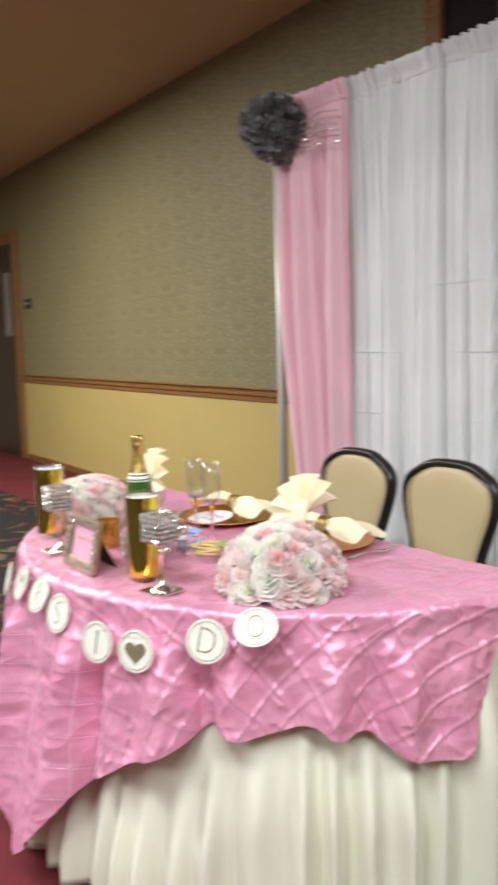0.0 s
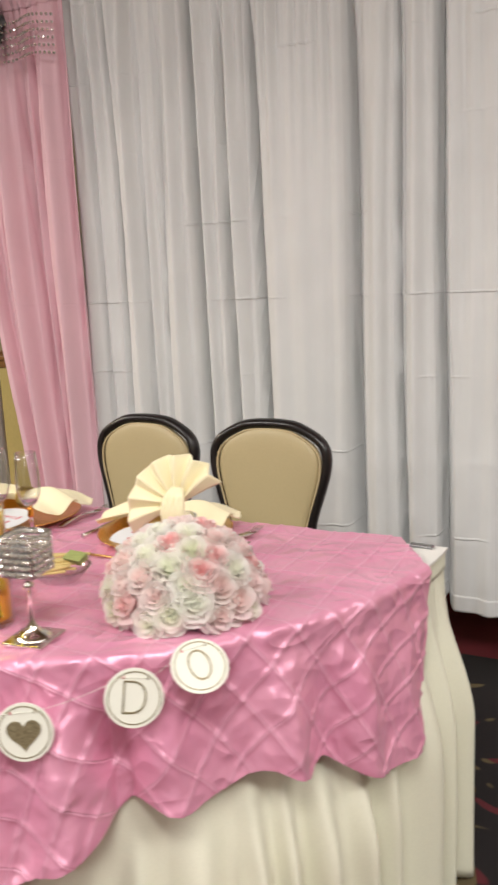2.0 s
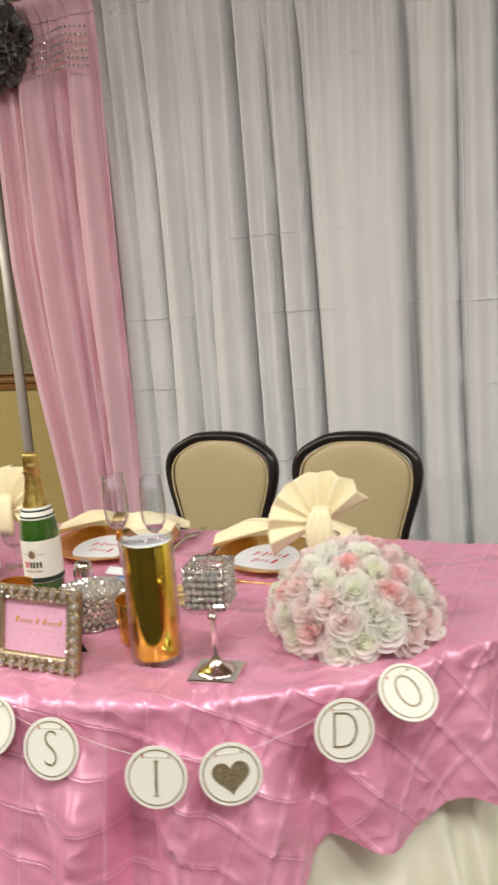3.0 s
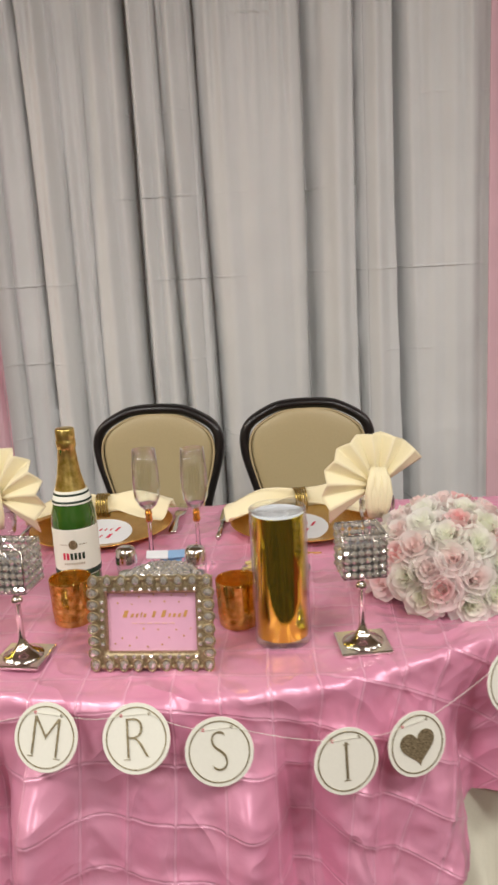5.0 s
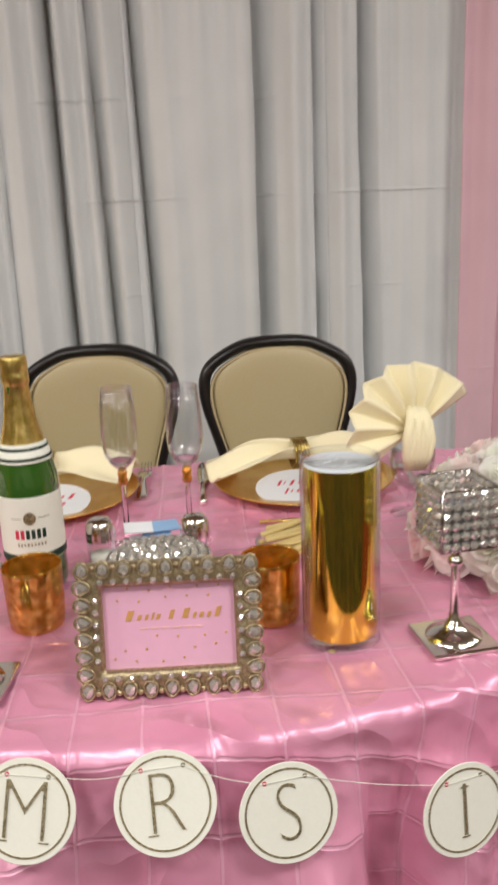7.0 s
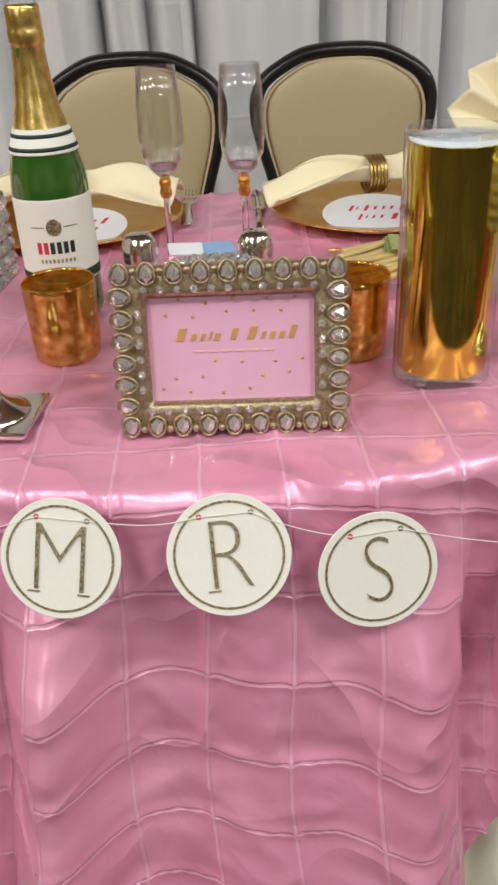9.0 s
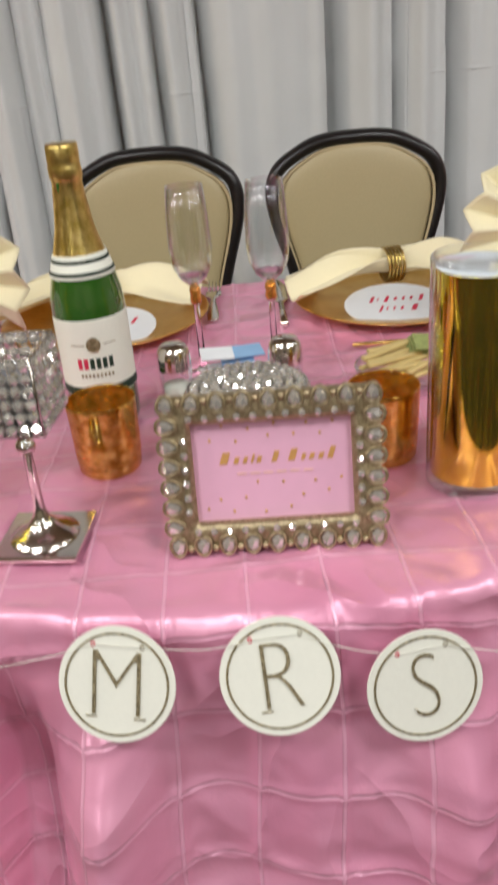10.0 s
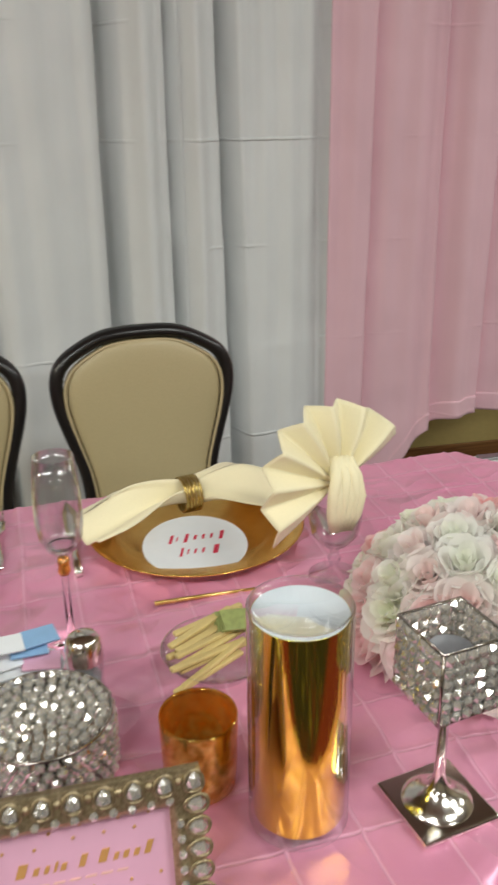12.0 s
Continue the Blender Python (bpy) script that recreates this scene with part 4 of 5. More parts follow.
def picture_frame(x, y, z, turn, lean):
    f = thing("picture_frame", "jewelled champagne gold frame with a pink printed card", "picture frame", pose(x, y, z, -lean, 0, turn))
    iw, ih, ow, oh = 0.0655, 0.0425, 0.089, 0.066
    bm = bmesh.new()
    rings = []
    for hw, hh, d in ((iw, ih, 0.0), (iw, ih, -0.007), (iw + 0.005, ih + 0.005, -0.010), ((iw + ow) / 2, (ih + oh) / 2, -0.008), (ow - 0.004, oh - 0.004, -0.010), (ow, oh, -0.006), (ow, oh, 0.004), (iw, ih, 0.004)):
        ring = []
        for a, b, n in (((-hw, -hh), (hw, -hh), 40), ((hw, -hh), (hw, hh), 28), ((hw, hh), (-hw, hh), 40), ((-hw, hh), (-hw, -hh), 28)):
            for k in range(n):
                w = k / n
                p = Vector((a[0] + (b[0] - a[0]) * w, d, a[1] + (b[1] - a[1]) * w))
                if d <= -0.006 and hw > iw:
                    p.y += 0.0012 * math.sin(150 * (p.x + p.z)) * math.sin(170 * (p.x - p.z))
                ring.append(bm.verts.new(p))
        rings.append(ring)
    for a, b in zip(rings, rings[1:]):
        for k in range(len(a)):
            bm.faces.new((a[k], a[(k + 1) % len(a)], b[(k + 1) % len(a)], b[k]))
    body = part("surround", bm, CHAMPAGNE, f)
    # teardrop stones round the edge, small ones within
    gem = bmesh.new()
    bmesh.ops.create_icosphere(gem, subdivisions=1, radius=1.0)
    for q in gem.verts:
        q.co = Vector((q.co.x * 0.0058 * (1 - 0.25 * q.co.z), q.co.y * 0.0045, q.co.z * 0.0072))
    GEM = mesh_of("stone", gem, CRYSTAL, False)
    setting = bmesh.new()
    tube([(0.0068 * math.cos(a) * (1 - 0.2 * math.sin(a)), 0, 0.0084 * math.sin(a)) for a in np.linspace(0, 6.2832, 18, endpoint=False)], 0.0014, 6, setting, True)
    SET = mesh_of("setting", setting, CHAMPAGNE)
    PEARL = mesh_of("pearl", lathe([(0, -0.0036), (0.0025, -0.0025), (0.0036, 0), (0.0025, 0.0025), (0, 0.0036)], 10), CHAMPAGNE)
    tiny = faceted(0.0036, 0.9)
    TINY = mesh_of("small_stone", tiny, CRYSTAL, False)
    spots = []
    for k in range(9):
        px = -ow + 0.006 + (2 * ow - 0.012) * k / 8
        spots += [(px, oh - 0.005, 0), (px, -oh + 0.005, 180)]
    for k in range(1, 7):
        pz = -oh + 0.005 + (2 * oh - 0.01) * k / 7
        spots += [(-ow + 0.005, pz, 90), (ow - 0.005, pz, -90)]
    for px, pz, turn2 in spots:
        m = Matrix.Translation((px, -0.011, pz)) @ pose(0, 0, 0, 0, turn2, 0)
        bead(GEM, f, m, "stone")
        bead(SET, f, m, "setting")
    for k in range(8):
        px = -ow + 0.006 + (2 * ow - 0.012) * (k + 0.5) / 8
        for pz in (oh - 0.003, -oh + 0.003):
            bead(PEARL, f, Matrix.Translation((px, -0.010, pz)), "pearl")
    for k in range(11):
        px = -iw + 2 * iw * k / 10
        for pz in (ih + 0.006, -ih - 0.006):
            bead(TINY, f, pose(px, -0.011, pz, 17 * k, 31 * k), "small_stone")
    for k in range(1, 7):
        pz = -ih + 2 * ih * k / 7
        for px in (iw + 0.006, -iw - 0.006):
            bead(TINY, f, pose(px, -0.011, pz, 23 * k, 11 * k), "small_stone")
    card = part("card", box(-iw, 0.0, -ih, iw, 0.002, ih), PINK_PAPER, f, "pink card with gold lettering bars", smooth=False)
    rnd = random.Random(6)
    # the written names stand as plain slanted bars
    xw = -0.044
    for wd, hgt in ((0.010, 0.011), (0.006, 0.006), (0.005, 0.006), (0.003, 0.008), (0.006, 0.006), (0.0, 0), (0.007, 0.010), (0.0, 0), (0.009, 0.011), (0.005, 0.006), (0.006, 0.006), (0.006, 0.006), (0.007, 0.011)):
        if wd:
            bar = box(xw, -0.0008, 0.006, xw + wd * 0.62, 0.0, 0.006 + hgt * 0.9)
            for q in bar.verts:
                q.co.x += 0.35 * (q.co.z - 0.006)
            part("gold_bar", bar, GOLD_INK, card, smooth=False)
        xw += (wd + 0.0016) if wd else 0.005
    for k in range(6):
        part("gold_bar", box(-0.030 + 0.011 * k, -0.0008, -0.0035, -0.022 + 0.011 * k, 0.0, -0.0022), surface("pale gold ink", (0.80, 0.50, 0.42), 0.5) if k == 0 else bpy.data.materials["pale gold ink"], card, smooth=False)
    dot = mesh_of("gold_dot", lathe([(0.0, 0.0006), (0.0013, 0.0006), (0.0013, 0.0)], 10), GOLD_INK)
    for k in range(22):
        row = (0.037, 0.027, -0.012, -0.023, -0.034)[k % 5]
        px, pz = -0.056 + 0.112 * ((k * 7 + 3) % 22) / 21, row + rnd.uniform(-0.003, 0.003)
        bead(dot, card, pose(px, 0.0, pz, 90), "gold_dot")
    strut = box(-0.05, 0.004, -0.058, 0.05, 0.007, 0.045)
    for q in strut.verts:
        q.co.y += 0.075 * (0.045 - q.co.z) / 0.103 if q.co.y > 0.004 or q.co.z < 0 else 0
        q.co.x *= 0.6 + 0.4 * (0.045 - q.co.z) / 0.103
    part("easel_back", strut, BLACK_CARD, f, "black easel back", smooth=False)
    return f


def text_mesh(name, body, size, depth, thin, material):
    cu = bpy.data.curves.new(name, "FONT")
    cu.body, cu.size, cu.extrude, cu.offset = body, size, depth, thin
    cu.align_x, cu.align_y = "CENTER", "CENTER"
    cu.resolution_u = 6
    ob = bpy.data.objects.new(name, cu)
    scene.collection.objects.link(ob)
    bpy.context.view_layer.update()
    me = bpy.data.meshes.new_from_object(ob.evaluated_get(bpy.context.evaluated_depsgraph_get()))
    bpy.data.objects.remove(ob)
    me.name = name
    me.materials.clear()
    me.materials.append(material)
    return me


def ring_mesh(r0, r1, h, steps=48):
    return lathe([(r0, 0), (r0, h), (r1, h), (r1, 0)], steps)


def letter_card(letter, centre, tilt, spin):
    """A round card that faces outward from the rim."""
    x, y, z = centre
    th = math.degrees(math.atan2(x - CX, CY - y))
    m = pose(x, y, z, 0, 0, th) @ pose(0, 0, 0, 90 - tilt) @ pose(0, 0, 0, 0, 0, spin)
    what = "a gold glitter heart" if letter == "heart" else f"the letter {letter}" if letter else "a glitter border"
    c = thing("letter_card", f"round cream banner card showing {what} in gold glitter" if letter != "heart" else "round cream banner card with a gold glitter heart", "banner card", m, "banner cards")
    disc = lathe([(0, 0.0), (0.0455, 0.0), (0.0460, 0.0008), (0.0455, 0.0016), (0, 0.0016)], 56)
    part("disc", disc, PAPER, c, smooth=False)
    part("border", ring_mesh(0.0392, 0.0409, 0.0023), GLITTER, c, "gold glitter ring", smooth=False)
    for px in (-0.019, 0.019):
        part("eyelet", ring_mesh(0.0010, 0.0021, 0.0022, 14), RED_INK if px < 0 else GLITTER, c, at=Matrix.Translation((px, 0.0305, 0)), smooth=False)
    if letter == "heart":
        bm = bmesh.new()
        pts = []
        for k in range(40):
            a = 2 * math.pi * k / 40
            pts.append(bm.verts.new((0.0017 * 16 * math.sin(a) ** 3, 0.0017 * (13 * math.cos(a) - 5 * math.cos(2 * a) - 2 * math.cos(3 * a) - math.cos(4 * a)) - 0.002, 0.0019)))
        f = bm.faces.new(pts)
        up = bmesh.ops.extrude_face_region(bm, geom=[f])["geom"]
        for q in up:
            if isinstance(q, bmesh.types.BMVert):
                q.co.z = 0.0028
        bmesh.ops.recalc_face_normals(bm, faces=bm.faces)
        part("heart", bm, GLITTER, c, smooth=False)
    elif letter:
        wide = {"M": 0.80, "R": 0.80, "S": 0.74, "I": 1.0, "D": 0.80, "O": 0.66}[letter]
        ob = new("letter", text_mesh("letter", letter, 0.080, 0.0005, -0.0022, GLITTER))
        ob.parent = c
        ob.matrix_basis = Matrix.Translation((0, -0.002, 0.0024)) @ Matrix.Diagonal((wide, 1, 1, 1))
        feet = {"M": (-0.0190, 0.0190), "R": (-0.0130,), "I": (0.0,)}.get(letter, ())
        for px in feet:
            for pz in ((-0.0264, 0.0226) if letter == "I" else (-0.0264,)):
                part("serif", box(px - 0.0045, pz, 0.0018, px + 0.0045, pz + 0.0010, 0.0028), GLITTER, c, smooth=False)
    return c


def make_rose(seed):
    """A silk rose: cups of broad overlapping petals with rolled lips round a tight bud."""
    bm = bmesh.new()
    rnd = random.Random(seed)
    for ring, (n, r1, z1, half, lip) in enumerate(((2, 0.0055, 0.0225, 1.75, 0.0015), (3, 0.0115, 0.0235, 1.25, 0.003), (4, 0.0190, 0.0205, 1.0, 0.004), (5, 0.0275, 0.0140, 0.86, 0.005), (5, 0.0345, 0.0040, 0.80, 0.005))):
        for k in range(n):
            a0 = 2 * math.pi * (k + 0.41 * ring) / n + rnd.uniform(-0.2, 0.2)
            big, lift, ph = rnd.uniform(0.9, 1.1), rnd.uniform(-0.002, 0.002), rnd.uniform(0, 6)

            def petal(i, j, a0=a0, big=big, lift=lift, ph=ph):
                s, w = (i / 6 - 0.5) * 2, j / 6
                if j == 0:
                    return Vector((0, 0, -0.012))
                top = 1 - 0.20 * abs(s) ** 3
                curl = smooth(0.68, 1.0, w)
                a = a0 + s * half * (0.75 + 0.25 * math.sin(math.pi * min(1, w * 0.9)))
                r = r1 * big * (math.sin(0.5 * math.pi * min(1.0, 1.25 * w)) * (0.96 + 0.05 * s)) + lip * curl * (1 - 0.5 * s * s) + 0.0010 * math.sin(4 * s + ph) * w
                z = -0.012 + (z1 + 0.012 + lift) * w * top - 0.55 * lip * curl ** 2 + 0.0012 * math.sin(3 * s + ph) * curl
                return Vector((r * math.cos(a), r * math.sin(a), z))

            sheet(6, 6, petal, bm)
    bmesh.ops.remove_doubles(bm, verts=bm.verts, dist=1e-6)
    return bm


ROSES = [mesh_of("rose", make_rose(12 + 7 * k), mat) for k, mat in enumerate((ROSE_WHITE, ROSE_WHITE, ROSE_BLUSH, ROSE_BLUSH, ROSE_PINK))]


def flower_dome(x, y, seed):
    d = thing("rose_dome", "half ball of silk roses in white, blush and pink", "flower arrangement", pose(x, y, TOPC), "rose domes")
    R, H = 0.132, 0.122
    bm = lathe([(0, 0)] + [(R * 0.93 * math.cos(a), 0.008 + H * 0.88 * math.sin(a)) for a in np.linspace(0, math.pi / 2, 10)], 32)
    part("foam", bm, ROSE_WHITE, d, "pale foam core")
    rnd = random.Random(seed)
    n = 62
    for k in range(n):
        up = 0.02 + 0.98 * (k + 0.5) / n
        a = k * 2.399963 + rnd.uniform(-0.12, 0.12)
        el = math.asin(min(1, up))
        nx, ny, nz = math.cos(el) * math.cos(a), math.cos(el) * math.sin(a), math.sin(el)
        p = Vector((R * nx, R * ny, 0.012 + H * nz))
        way = Vector((nx + rnd.uniform(-0.2, 0.2), ny + rnd.uniform(-0.2, 0.2), nz + 0.18))
        m = Matrix.Translation(p) @ way.to_track_quat("Z", "Y").to_matrix().to_4x4() @ pose(0, 0, 0, 0, 0, rnd.uniform(0, 360)) @ Matrix.Scale(rnd.uniform(0.95, 1.15), 4)
        bead(ROSES[rnd.choices((0, 1, 2, 3, 4), (5, 5, 4, 5, 5))[0]], d, m, "rose")
    return d


def goblet(x, y):
    g = thing("water_goblet", "clear stemmed water goblet", "glass", pose(x, y, TOPC), "goblets")
    prof = [(0.033, 0.0), (0.033, 0.0015), (0.012, 0.005), (0.006, 0.012), (0.0055, 0.020), (0.009, 0.025), (0.0055, 0.031), (0.006, 0.040), (0.018, 0.047), (0.030, 0.062), (0.034, 0.085), (0.0335, 0.110)]
    inner = [(0.0315, 0.110), (0.032, 0.085), (0.028, 0.064), (0.016, 0.050), (0, 0.047)]
    part("glass", lathe([(0, 0)] + prof + inner, 48), GLASS, g).visible_shadow = False
    return g


def napkin_fan(x, y, z, turn, lean, side):
    f = thing("napkin_fan", "cream linen napkin folded as a fan in a goblet", "napkin", pose(x, y, z, -14, lean, turn), "fan napkins")
    pleats = 7

    def fan(i, j):
        s = i / (pleats * 12)
        w = j / 14
        a = side * math.radians(-56 + 178 * s)
        zig = abs(((s * pleats) % 1.0) - 0.5) * 2
        r = 0.010 + 0.096 * w * (1.0 - 0.07 * (1 - zig))
        depth = 0.006 + 0.027 * w * (0.55 + 0.45 * math.cos(a * 0.6))
        yy = (zig - 0.5) * depth - 0.012 * w * math.sin(abs(a)) ** 2 - 0.01 * math.sin(3 * w)
        droop = 0.006 * w * w * (abs(a) / 1.4) ** 2
        return Vector((r * math.sin(a), yy, r * math.cos(a) - droop))

    ob = part("fan", sheet(pleats * 12, 14, fan), LINEN, f)
    thicken(ob, 0.0016)
    # the gathered neck pushed into the glass, with rolled folds in front
    for k in range(6):
        q = -0.017 + 0.0068 * k
        part("roll", tube([(q * 0.5, -0.008 - 0.004 * (k % 2), 0.034), (q * 0.9, -0.020 - 0.005 * ((k + 1) % 2), 0.012), (q * 1.1, -0.022, -0.012), (q, -0.014, -0.036), (q * 0.6, -0.004, -0.056)], lambda t: 0.0078 * (1 - 0.3 * abs(t - 0.4)), 8), LINEN, f)

    return f


def charger(x, y):
    c = thing("charger_plate", "round gold charger plate", "plate", pose(x, y, TOPC), "charger plates")
    bm = lathe([(0, 0.002), (0.095, 0.002), (0.100, 0.001), (0.112, 0.006), (0.125, 0.012), (0.150, 0.0155), (0.154, 0.017), (0.155, 0.0185), (0.1535, 0.0195), (0.150, 0.0185), (0.124, 0.0150), (0.110, 0.0095), (0.098, 0.0055), (0, 0.0055)], 72)
    part("plate", bm, GOLD_PLATE, c)
    return c


def place_card(x, y, turn):
    c = thing("place_card", "round white place card with red handwriting", "card", pose(x, y, TOPC + 0.020, -6, 0, turn), "place cards")
    part("disc", lathe([(0, 0), (0.071, 0), (0.071, 0.0012), (0, 0.0012)], 48), WHITE_PAPER, c, smooth=False)
    for row, widths in ((-0.016, (0.012, 0.008, 0.008, 0.009, 0.011, 0.004, 0.010)), (0.016, (0.016, 0.008, 0.007, 0.005, 0.008))):
        total = sum(widths) + 0.003 * len(widths)
        px = -total / 2
        for k, wd in enumerate(widths):
            if wd:
                tall = 0.019 if k in (0, 4, 6) else 0.010
                bar = box(px, row - tall / 2, 0.0012, px + wd * 0.42, row + tall / 2, 0.0017)
                for q in bar.verts:
                    q.co.x += 0.3 * (q.co.y - row)
                part("red_bar", bar, RED_INK, c, smooth=False)
            px += wd + 0.003
    return c


def napkin_bow(x, y, turn):
    """A napkin drawn through a ring: two wings of soft folds."""
    n = thing("napkin", "cream linen napkin drawn through a gold beaded ring", "napkin", pose(x, y, TOPC + 0.020, 0, 0, turn), "ringed napkins")
    for side in (-1, 1):
        ln = 0.160 if side < 0 else 0.150

        def wing(i, j, side=side, ln=ln):
            u, w = i / 30, (j / 36 - 0.5) * 2
            open_ = 0.018 + 0.066 * smooth(0.0, 0.8, u)
            fold = math.cos(w * 5.2 + 0.6 * side) * 0.016 * (1 - 0.40 * u) + 0.004 * math.sin(9 * w + 4 * u)
            droop = -0.012 * smooth(0.45, 1.0, u)
            zz = 0.032 + 0.012 * math.sin(math.pi * u) + fold + droop * (1 + 0.4 * w) - 0.014 * w * w * smooth(0, 0.6, u)
            return Vector((side * (0.004 + ln * u * (1 - 0.16 * w * w + 0.10 * w * side)), w * open_ + 0.012 * u * (w < 0), max(0.003 - 0.010 * u * 0, zz)))

        ob = part("wing", sheet(30, 36, wing), LINEN, n)
        thicken(ob, 0.0016)
    bm = bmesh.new()
    for k in range(5):
        tube([(-0.011 + 0.0055 * k, 0.026 * math.cos(a), 0.030 + 0.025 * math.sin(a)) for a in np.linspace(0, 6.2832, 24, endpoint=False)], 0.0023, 6, bm, True)
    part("napkin_ring", bm, surface("gold beaded wire", (0.52, 0.38, 0.12), 0.3, 0.9, vary=0.4, grain=700) if "gold beaded wire" not in bpy.data.materials else bpy.data.materials["gold beaded wire"], n, "gold beaded napkin ring")
    return n


def flute(x, y):
    f = thing("champagne_flute", "clear champagne flute with an amber ball in its stem", "glass", pose(x, y, TOPC), "champagne flutes")
    prof = [(0.030, 0.0), (0.030, 0.0014), (0.010, 0.004), (0.0042, 0.010), (0.0036, 0.088), (0.0036, 0.090)]
    part("foot", lathe([(0, 0)] + prof + [(0, 0.090)], 32), SOLID_GLASS, f).visible_shadow = False
    part("ball", lathe([(0, 0.089), (0.006, 0.091), (0.0075, 0.096), (0.0060, 0.102), (0.0072, 0.107), (0.0060, 0.112), (0, 0.113)], 20), AMBER, f, "amber glass ball")
    cup = [(0, 0.113), (0.006, 0.114), (0.016, 0.123), (0.0235, 0.138), (0.0260, 0.158), (0.0250, 0.195), (0.0218, 0.232)]
    inn = [(0.0206, 0.232), (0.0238, 0.195), (0.0248, 0.158), (0.022, 0.139), (0.0145, 0.126), (0, 0.120)]
    part("bowl_base", lathe([(0, 0.1135), (0.006, 0.1145), (0.0150, 0.1235), (0.0170, 0.127), (0.010, 0.1245), (0, 0.1235)], 32), SOLID_GLASS, f, "thick clear glass base").visible_shadow = False
    part("bowl", lathe(cup + inn, 48), GLASS, f).visible_shadow = False
    return f


def shaker(x, y, label):
    s = thing("salt_shaker", label, "shaker", pose(x, y, TOPC), "shakers")
    g = [(0, 0), (0.0155, 0), (0.0165, 0.003), (0.0180, 0.030), (0.0194, 0.050), (0.0190, 0.055), (0, 0.055)]
    bm = lathe(g, 10)
    part("glass", bm, GLASS, s, smooth=False)
    part("filling", lathe([(0, 0.004), (0.014, 0.004), (0.0155, 0.030), (0, 0.031)], 16), PAPER if "salt" in label else CUP, s)
    part("cap", lathe([(0.0196, 0.050), (0.0200, 0.052), (0.0192, 0.064), (0.0176, 0.072), (0.0140, 0.0775), (0.007, 0.0795), (0, 0.080)], 28), SILVER, s, "domed chrome cap")
    return s


def sugar_bowl(x, y):
    b = thing("sugar_bowl", "clear glass bowl of sugar sticks and packets", "bowl", pose(x, y, TOPC))
    part("glass", lathe(shell([(0.030, 0), (0.036, 0.002), (0.055, 0.022), (0.062, 0.030)], 0.002, 0.002), 32), GLASS, b).visible_shadow = False
    rnd = random.Random(3)
    for k in range(11):
        part("sugar_stick", box(-0.045, -0.004, -0.0025, 0.045, 0.004, 0.0025, 0.0015), STRAW, b, smooth=False, at=pose(-0.012 + rnd.uniform(-0.01, 0.01), -0.030 + 0.0062 * k, 0.022 + 0.004 * (k % 3) + 0.0018 * k, rnd.uniform(-8, 8), rnd.uniform(-10, 4), 24 + rnd.uniform(-7, 7)))
    for k in range(5):
        part("packet", box(-0.020, -0.014, -0.0015, 0.020, 0.014, 0.0015, 0.001), GREEN_PACKET, b, "green sweetener packet", smooth=False, at=pose(0.020 + 0.002 * k, 0.030 - 0.004 * k, 0.036 + 0.0035 * k, 18, 5, rnd.uniform(-10, 10)))
    return b


def packet_caddy(x, y):
    c = thing("packet_dish", "small white dish of blue, pink and white sweetener packets", "dish", pose(x, y, TOPC))
    part("dish", lathe([(0, 0), (0.034, 0), (0.040, 0.012), (0.0385, 0.012), (0.033, 0.003), (0, 0.003)], 28), WHITE_PAPER, c)
    for k, (m, dx, dy, z, a) in enumerate(((WHITE_PAPER, -0.018, -0.004, 0.016, 14), (PINK_PAPER, 0.016, -0.002, 0.020, -4), (WHITE_PAPER, -0.012, 0.004, 0.024, 22), (BLUE_PAPER, 0.004, 0.008, 0.032, 6), (BLUE_PAPER, 0.016, 0.014, 0.040, 18), (WHITE_PAPER, -0.020, 0.002, 0.044, 9))):
        part("packet", box(-0.020, -0.012, -0.0015, 0.020, 0.012, 0.0015, 0.001), m, c, smooth=False, at=pose(dx, dy, z, 16, 4, a))
    return c


def fork(x, y, turn):
    f = thing("fork", "stainless steel dinner fork", "fork", pose(x, y, TOPC + 0.003, 0, 0, turn), "cutlery")
    bm = sheet(24, 2, lambda i, j: Vector(((j / 2 - 0.5) * interp(i / 24, [0, 0.15, 0.5, 0.62, 0.72, 0.78], [0.016, 0.018, 0.008, 0.008, 0.022, 0.024]), -0.095 + 0.142 * i / 24, 0.002 + 0.006 * math.sin(math.pi * i / 24))))
    part("handle", bm, SILVER, f).modifiers.new("thickness", "SOLIDIFY").thickness = 0.002
    for k in range(4):
        q = -0.009 + 0.006 * k
        part("tine", tube([(q, 0.045, 0.003), (q, 0.07, 0.001), (q * 0.95, 0.098, 0.006)], lambda t: 0.0016 * (1 - 0.5 * t), 6), SILVER, f)
    return f


def knife(x, y, turn):
    k = thing("knife", "stainless steel dinner knife", "knife", pose(x, y, TOPC + 0.003, 0, 0, turn), "cutlery")
    part("handle", tube([(0, -0.11, 0.003), (0, -0.06, 0.003), (0, -0.01, 0.003)], lambda t: 0.006 * (1 - 0.25 * t), 8), SILVER, k)
    part("blade", sheet(16, 1, lambda i, j: Vector(((j - 0.4) * interp(i / 16, [0, 0.1, 0.7, 1.0], [0.010, 0.020, 0.021, 0.003]), -0.012 + 0.125 * i / 16, 0.003))), SILVER, k).modifiers.new("thickness", "SOLIDIFY").thickness = 0.0016
    return k


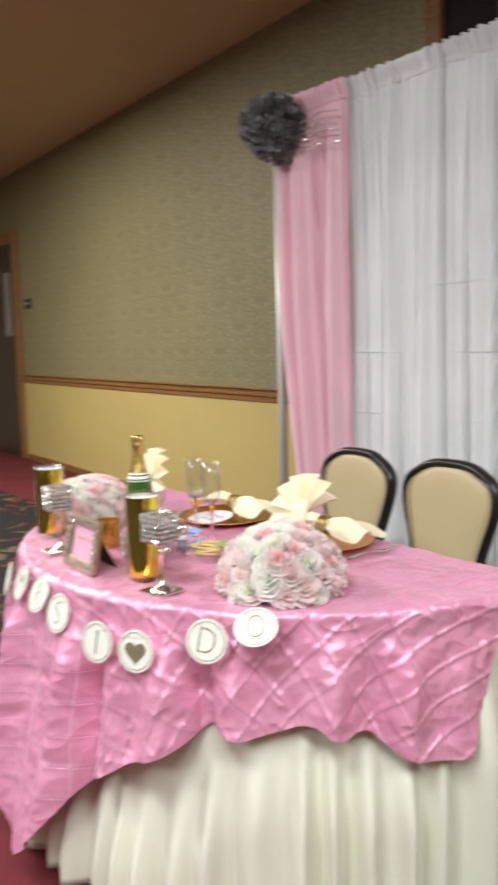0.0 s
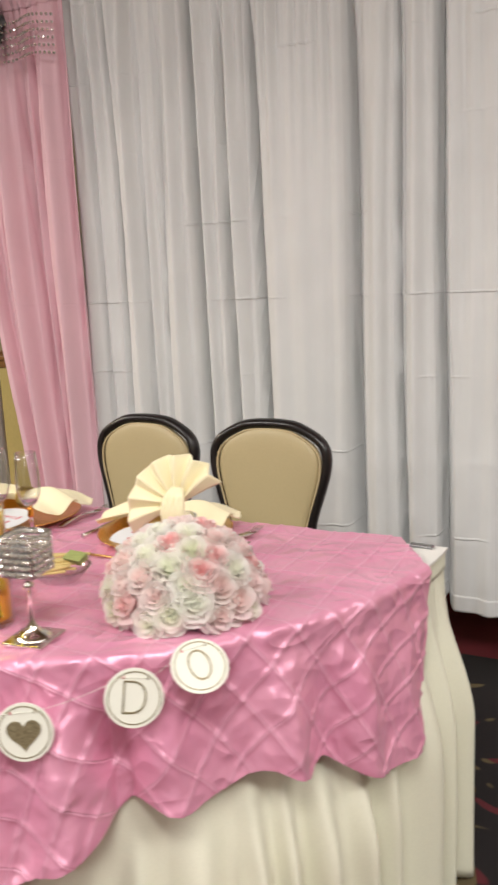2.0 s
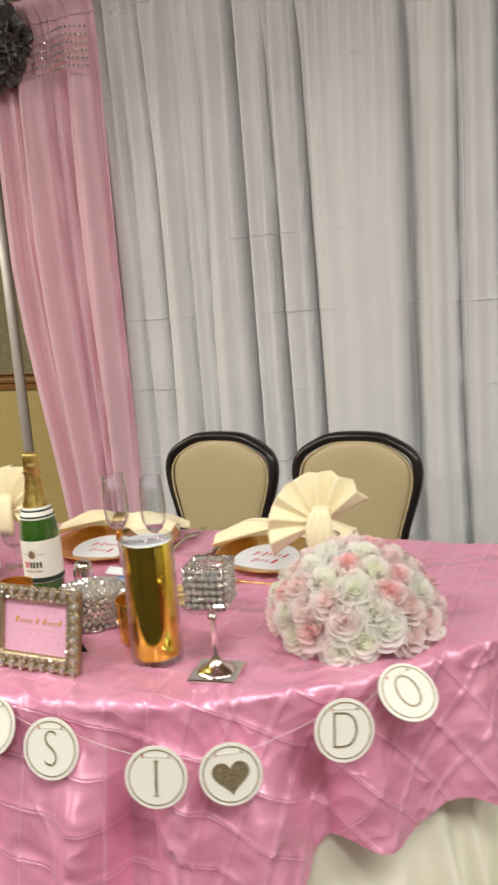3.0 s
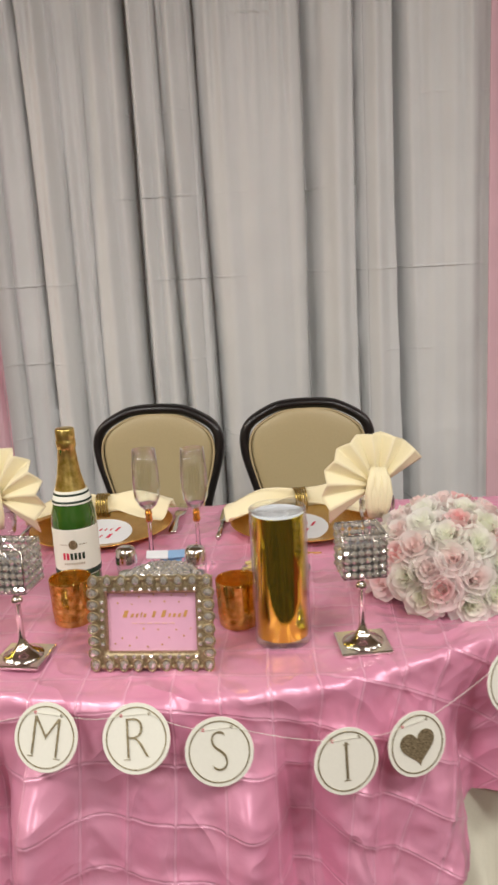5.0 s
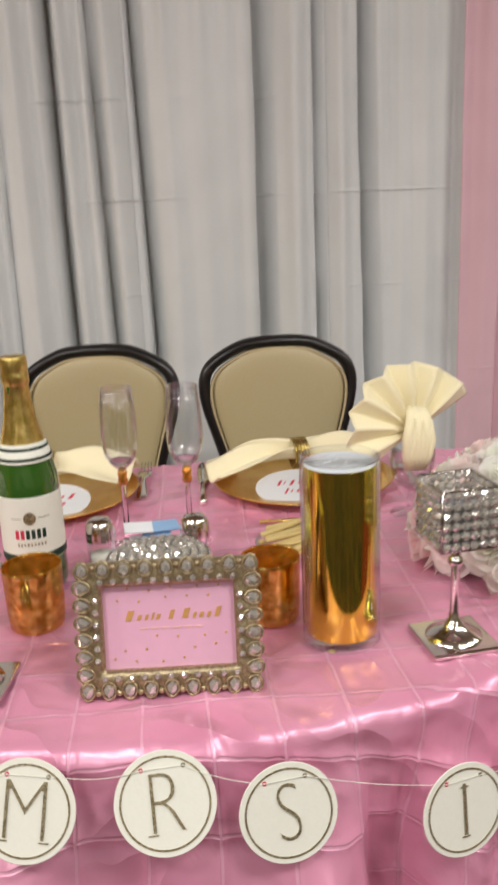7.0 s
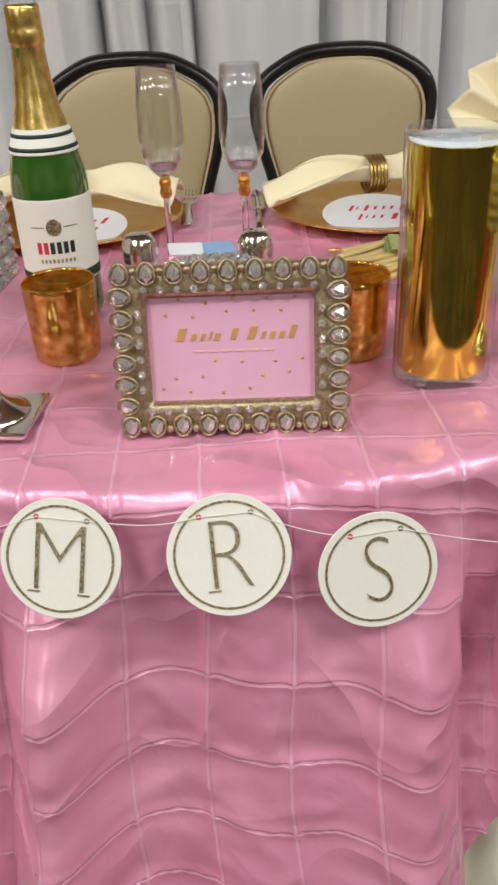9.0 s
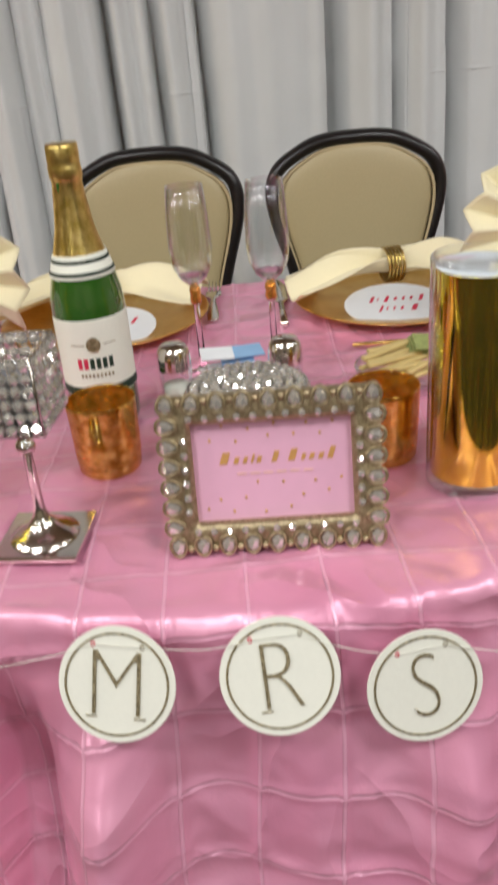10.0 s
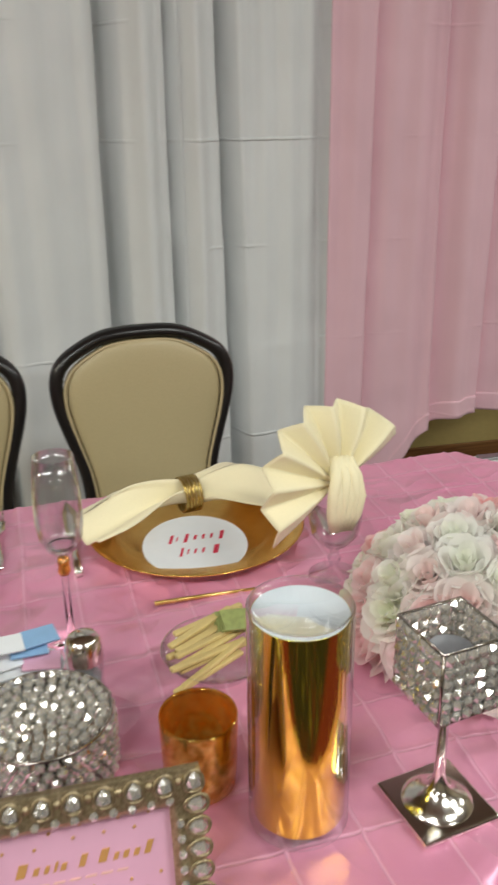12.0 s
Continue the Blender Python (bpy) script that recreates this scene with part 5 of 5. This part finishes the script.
def tulle_ball(x, y, z):
    b = thing("tulle_pompom", "black and silver tulle pompom fixed to the drape corner", "pompom", pose(x, y, z))
    rnd = random.Random(21)
    part("core", lathe([(0, -0.12), (0.07, -0.10), (0.12, -0.02), (0.12, 0.02), (0.07, 0.10), (0, 0.12)], 20), TULLE, b)
    bm = bmesh.new()
    for k in range(330):
        d = Vector((rnd.gauss(0, 1), rnd.gauss(0, 1), rnd.gauss(0, 1))).normalized()
        m = Matrix.Translation(d * rnd.uniform(0.105, 0.135)) @ d.to_track_quat("Z", "Y").to_matrix().to_4x4() @ pose(0, 0, 0, 0, 0, rnd.uniform(0, 360))
        w, h, ph = rnd.uniform(0.02, 0.04), rnd.uniform(0.02, 0.045), rnd.uniform(0, 6)
        sheet(6, 2, lambda i, j: m @ Vector(((i / 6 - 0.5) * 2 * w, 0.013 * math.sin(i * 1.6 + ph) * (0.3 + j / 2), h * j / 2 - 0.012 * ((i / 6 - 0.5) * 2) ** 2)), bm)
    tagged(part("ruffle", bm, TULLE, b), kind="stuff")
    gl = faceted(0.0035)
    me = mesh_of("glint", gl, CRYSTAL, False)
    for k in range(40):
        d = Vector((rnd.gauss(0, 1), rnd.gauss(0, 1) - 0.8, rnd.gauss(0, 1))).normalized()
        bead(me, b, Matrix.Translation(d * 0.155), "glint")
    return b


def rhinestone_band(x0, x1, z0, z1):
    b = thing("rhinestone_band", "clear rhinestone mesh band round the pink drape", "drape tie", pose(0, 0, 0))
    me = mesh_of("rhinestone", faceted(0.0066, 0.8), CRYSTAL, False)
    for r in range(6):
        for k in range(15):
            x = x0 + (x1 - x0) * k / 14
            y = CURT - 0.098 + 0.014 * math.sin(30 * x)
            bead(me, b, pose(x, y, z0 + (z1 - z0) * r / 5 + 0.01 * math.sin(12 * x), 37 * k, 53 * r), "rhinestone")
    band = bmesh.new()
    for r in range(6):
        tube([(x0 + (x1 - x0) * k / 14, CURT - 0.096 + 0.014 * math.sin(30 * (x0 + (x1 - x0) * k / 14)), z0 + (z1 - z0) * r / 5 + 0.01 * math.sin(12 * (x0 + (x1 - x0) * k / 14))) for k in range(15)], 0.00015, 4, band)
    part("thread", band, DULL_SILVER, b)
    return b


wine_bottle(-0.163, 0.205)
gold_vase(0.203, 0.008, 20)
gold_vase(-0.395, 0.03, 70)
votive(-0.145, 0.090)
votive(0.131, 0.068, 140)
crystal_holder(0.322, -0.016, 8)
crystal_holder(-0.188, -0.037, -6)
crystal_drum(0.0, 0.125)
picture_frame(0.0175, -0.060, TOPC + 0.066, -2, 12)
flower_dome(0.484, 0.203, 31)
flower_dome(-0.475, 0.20, 47)
for gx, side in ((0.378, -1), (-0.365, 1)):
    goblet(gx, 0.372)
napkin_fan(0.378, 0.366, TOPC + 0.132, 6, 4, -1)
napkin_fan(-0.365, 0.366, TOPC + 0.132, -6, -4, 1)
charger(0.232, 0.540)
charger(-0.205, 0.540)
place_card(0.215, 0.468, 176)
place_card(-0.195, 0.468, 182)
napkin_bow(0.228, 0.568, 10)
napkin_bow(-0.205, 0.572, 4)
flute(0.037, 0.318)
flute(-0.055, 0.325)
shaker(-0.081, 0.222, "glass salt shaker with a domed chrome cap")
shaker(0.045, 0.214, "glass pepper shaker with a domed chrome cap")
sugar_bowl(0.186, 0.222)
packet_caddy(-0.014, 0.268)
fork(-0.045, 0.600, 0)
fork(0.415, 0.560, 0)
knife(0.058, 0.570, 0)
knife(-0.375, 0.570, 0)
stick = thing("gold_knife", "slim gold butter knife", "knife", pose(0.203, 0.365, TOPC + 0.003), group="cutlery")
part("bar", tube([(-0.062, 0.002, 0), (0.0, 0.0, 0.001), (0.066, -0.001, 0)], lambda t: 0.003 - 0.001 * t, 8), GOLD_FOIL, stick)
tulle_ball(-1.215, 1.58, 2.305)
rhinestone_band(-1.045, -0.815, 2.165, 2.295)
CARDS = [("M", (-0.115, -0.180, 0.715), 22, -4), ("R", (0.009, -0.184, 0.714), 24, 3), ("S", (0.119, -0.184, 0.693), 16, 2), ("I", (0.287, -0.168, 0.666), 10, -2), ("heart", (0.386, -0.126, 0.663), 10, 3), ("D", (0.532, -0.038, 0.705), 14, -8), ("O", (0.612, 0.030, 0.741), 50, 8), ("", (-0.262, -0.160, 0.690), 14, 3)]
for card in CARDS:
    letter_card(*card)
cord = thing("banner_cord", "thin white cord threading the banner cards", "string")
order = sorted(CARDS, key=lambda c: c[1][0])
full = []
for nm, (x, y, z), tl, sp in order:
    th = math.degrees(math.atan2(x - CX, CY - y))
    m = pose(x, y, z, 0, 0, th) @ pose(0, 0, 0, 90 - tl) @ pose(0, 0, 0, 0, 0, sp)
    ends = [m @ Vector((q, 0.0305, 0.0028)) for q in (-0.019, 0.019)]
    if full:
        a, b = full[-1].copy(), ends[0]
        for k in range(1, 8):
            w = k / 8
            p = a.lerp(b, w)
            d = Vector((p.x - CX, p.y - CY, 0))
            p += d.normalized() * max(0.0, RAD + 0.030 - d.length) * math.sin(math.pi * w) - Vector((0, 0, 0.004 * math.sin(math.pi * w)))
            full.append(p)
    full += ends
part("cord", tube(full, 0.0004, 5), PAPER, cord)
clip = thing("skirt_clip", "grey plastic table skirt clip on the white cloth", "clip", pose(0.792, 0.672, TOP - 0.002, 0, 0, -4))
part("jaw", box(-0.026, -0.009, 0.0, 0.026, 0.009, 0.006, 0.002), STEEL, clip, smooth=False)
part("spring", tube([(-0.018, 0.009, 0.003), (-0.018, 0.014, -0.012), (0.018, 0.014, -0.012), (0.018, 0.009, 0.003)], 0.002, 6), STEEL, clip)
HOUSING = surface("white enamelled lamp housing", (0.75, 0.75, 0.73), 0.4, vary=0.05)
# unseen housings, put round every lamp, the three added ones too
for lx, ly, w, c in LAMPS:
    fix = thing("unseen_ceiling_light", "unseen white rectangular ceiling light panel", "ceiling light", pose(lx, ly, CEIL), "ceiling lights")
    rimbox = bmesh.new()
    box(-0.61, -0.31, -0.055, 0.61, -0.285, -0.001, 0.0, rimbox)
    box(-0.61, 0.285, -0.055, 0.61, 0.31, -0.001, 0.0, rimbox)
    box(-0.61, -0.285, -0.055, -0.585, 0.285, -0.001, 0.0, rimbox)
    box(0.585, -0.285, -0.055, 0.61, 0.285, -0.001, 0.0, rimbox)
    part("frame", rimbox, HOUSING, fix, smooth=False)
    part("backing", box(-0.585, -0.285, -0.02, 0.585, 0.285, -0.001), HOUSING, fix, smooth=False)
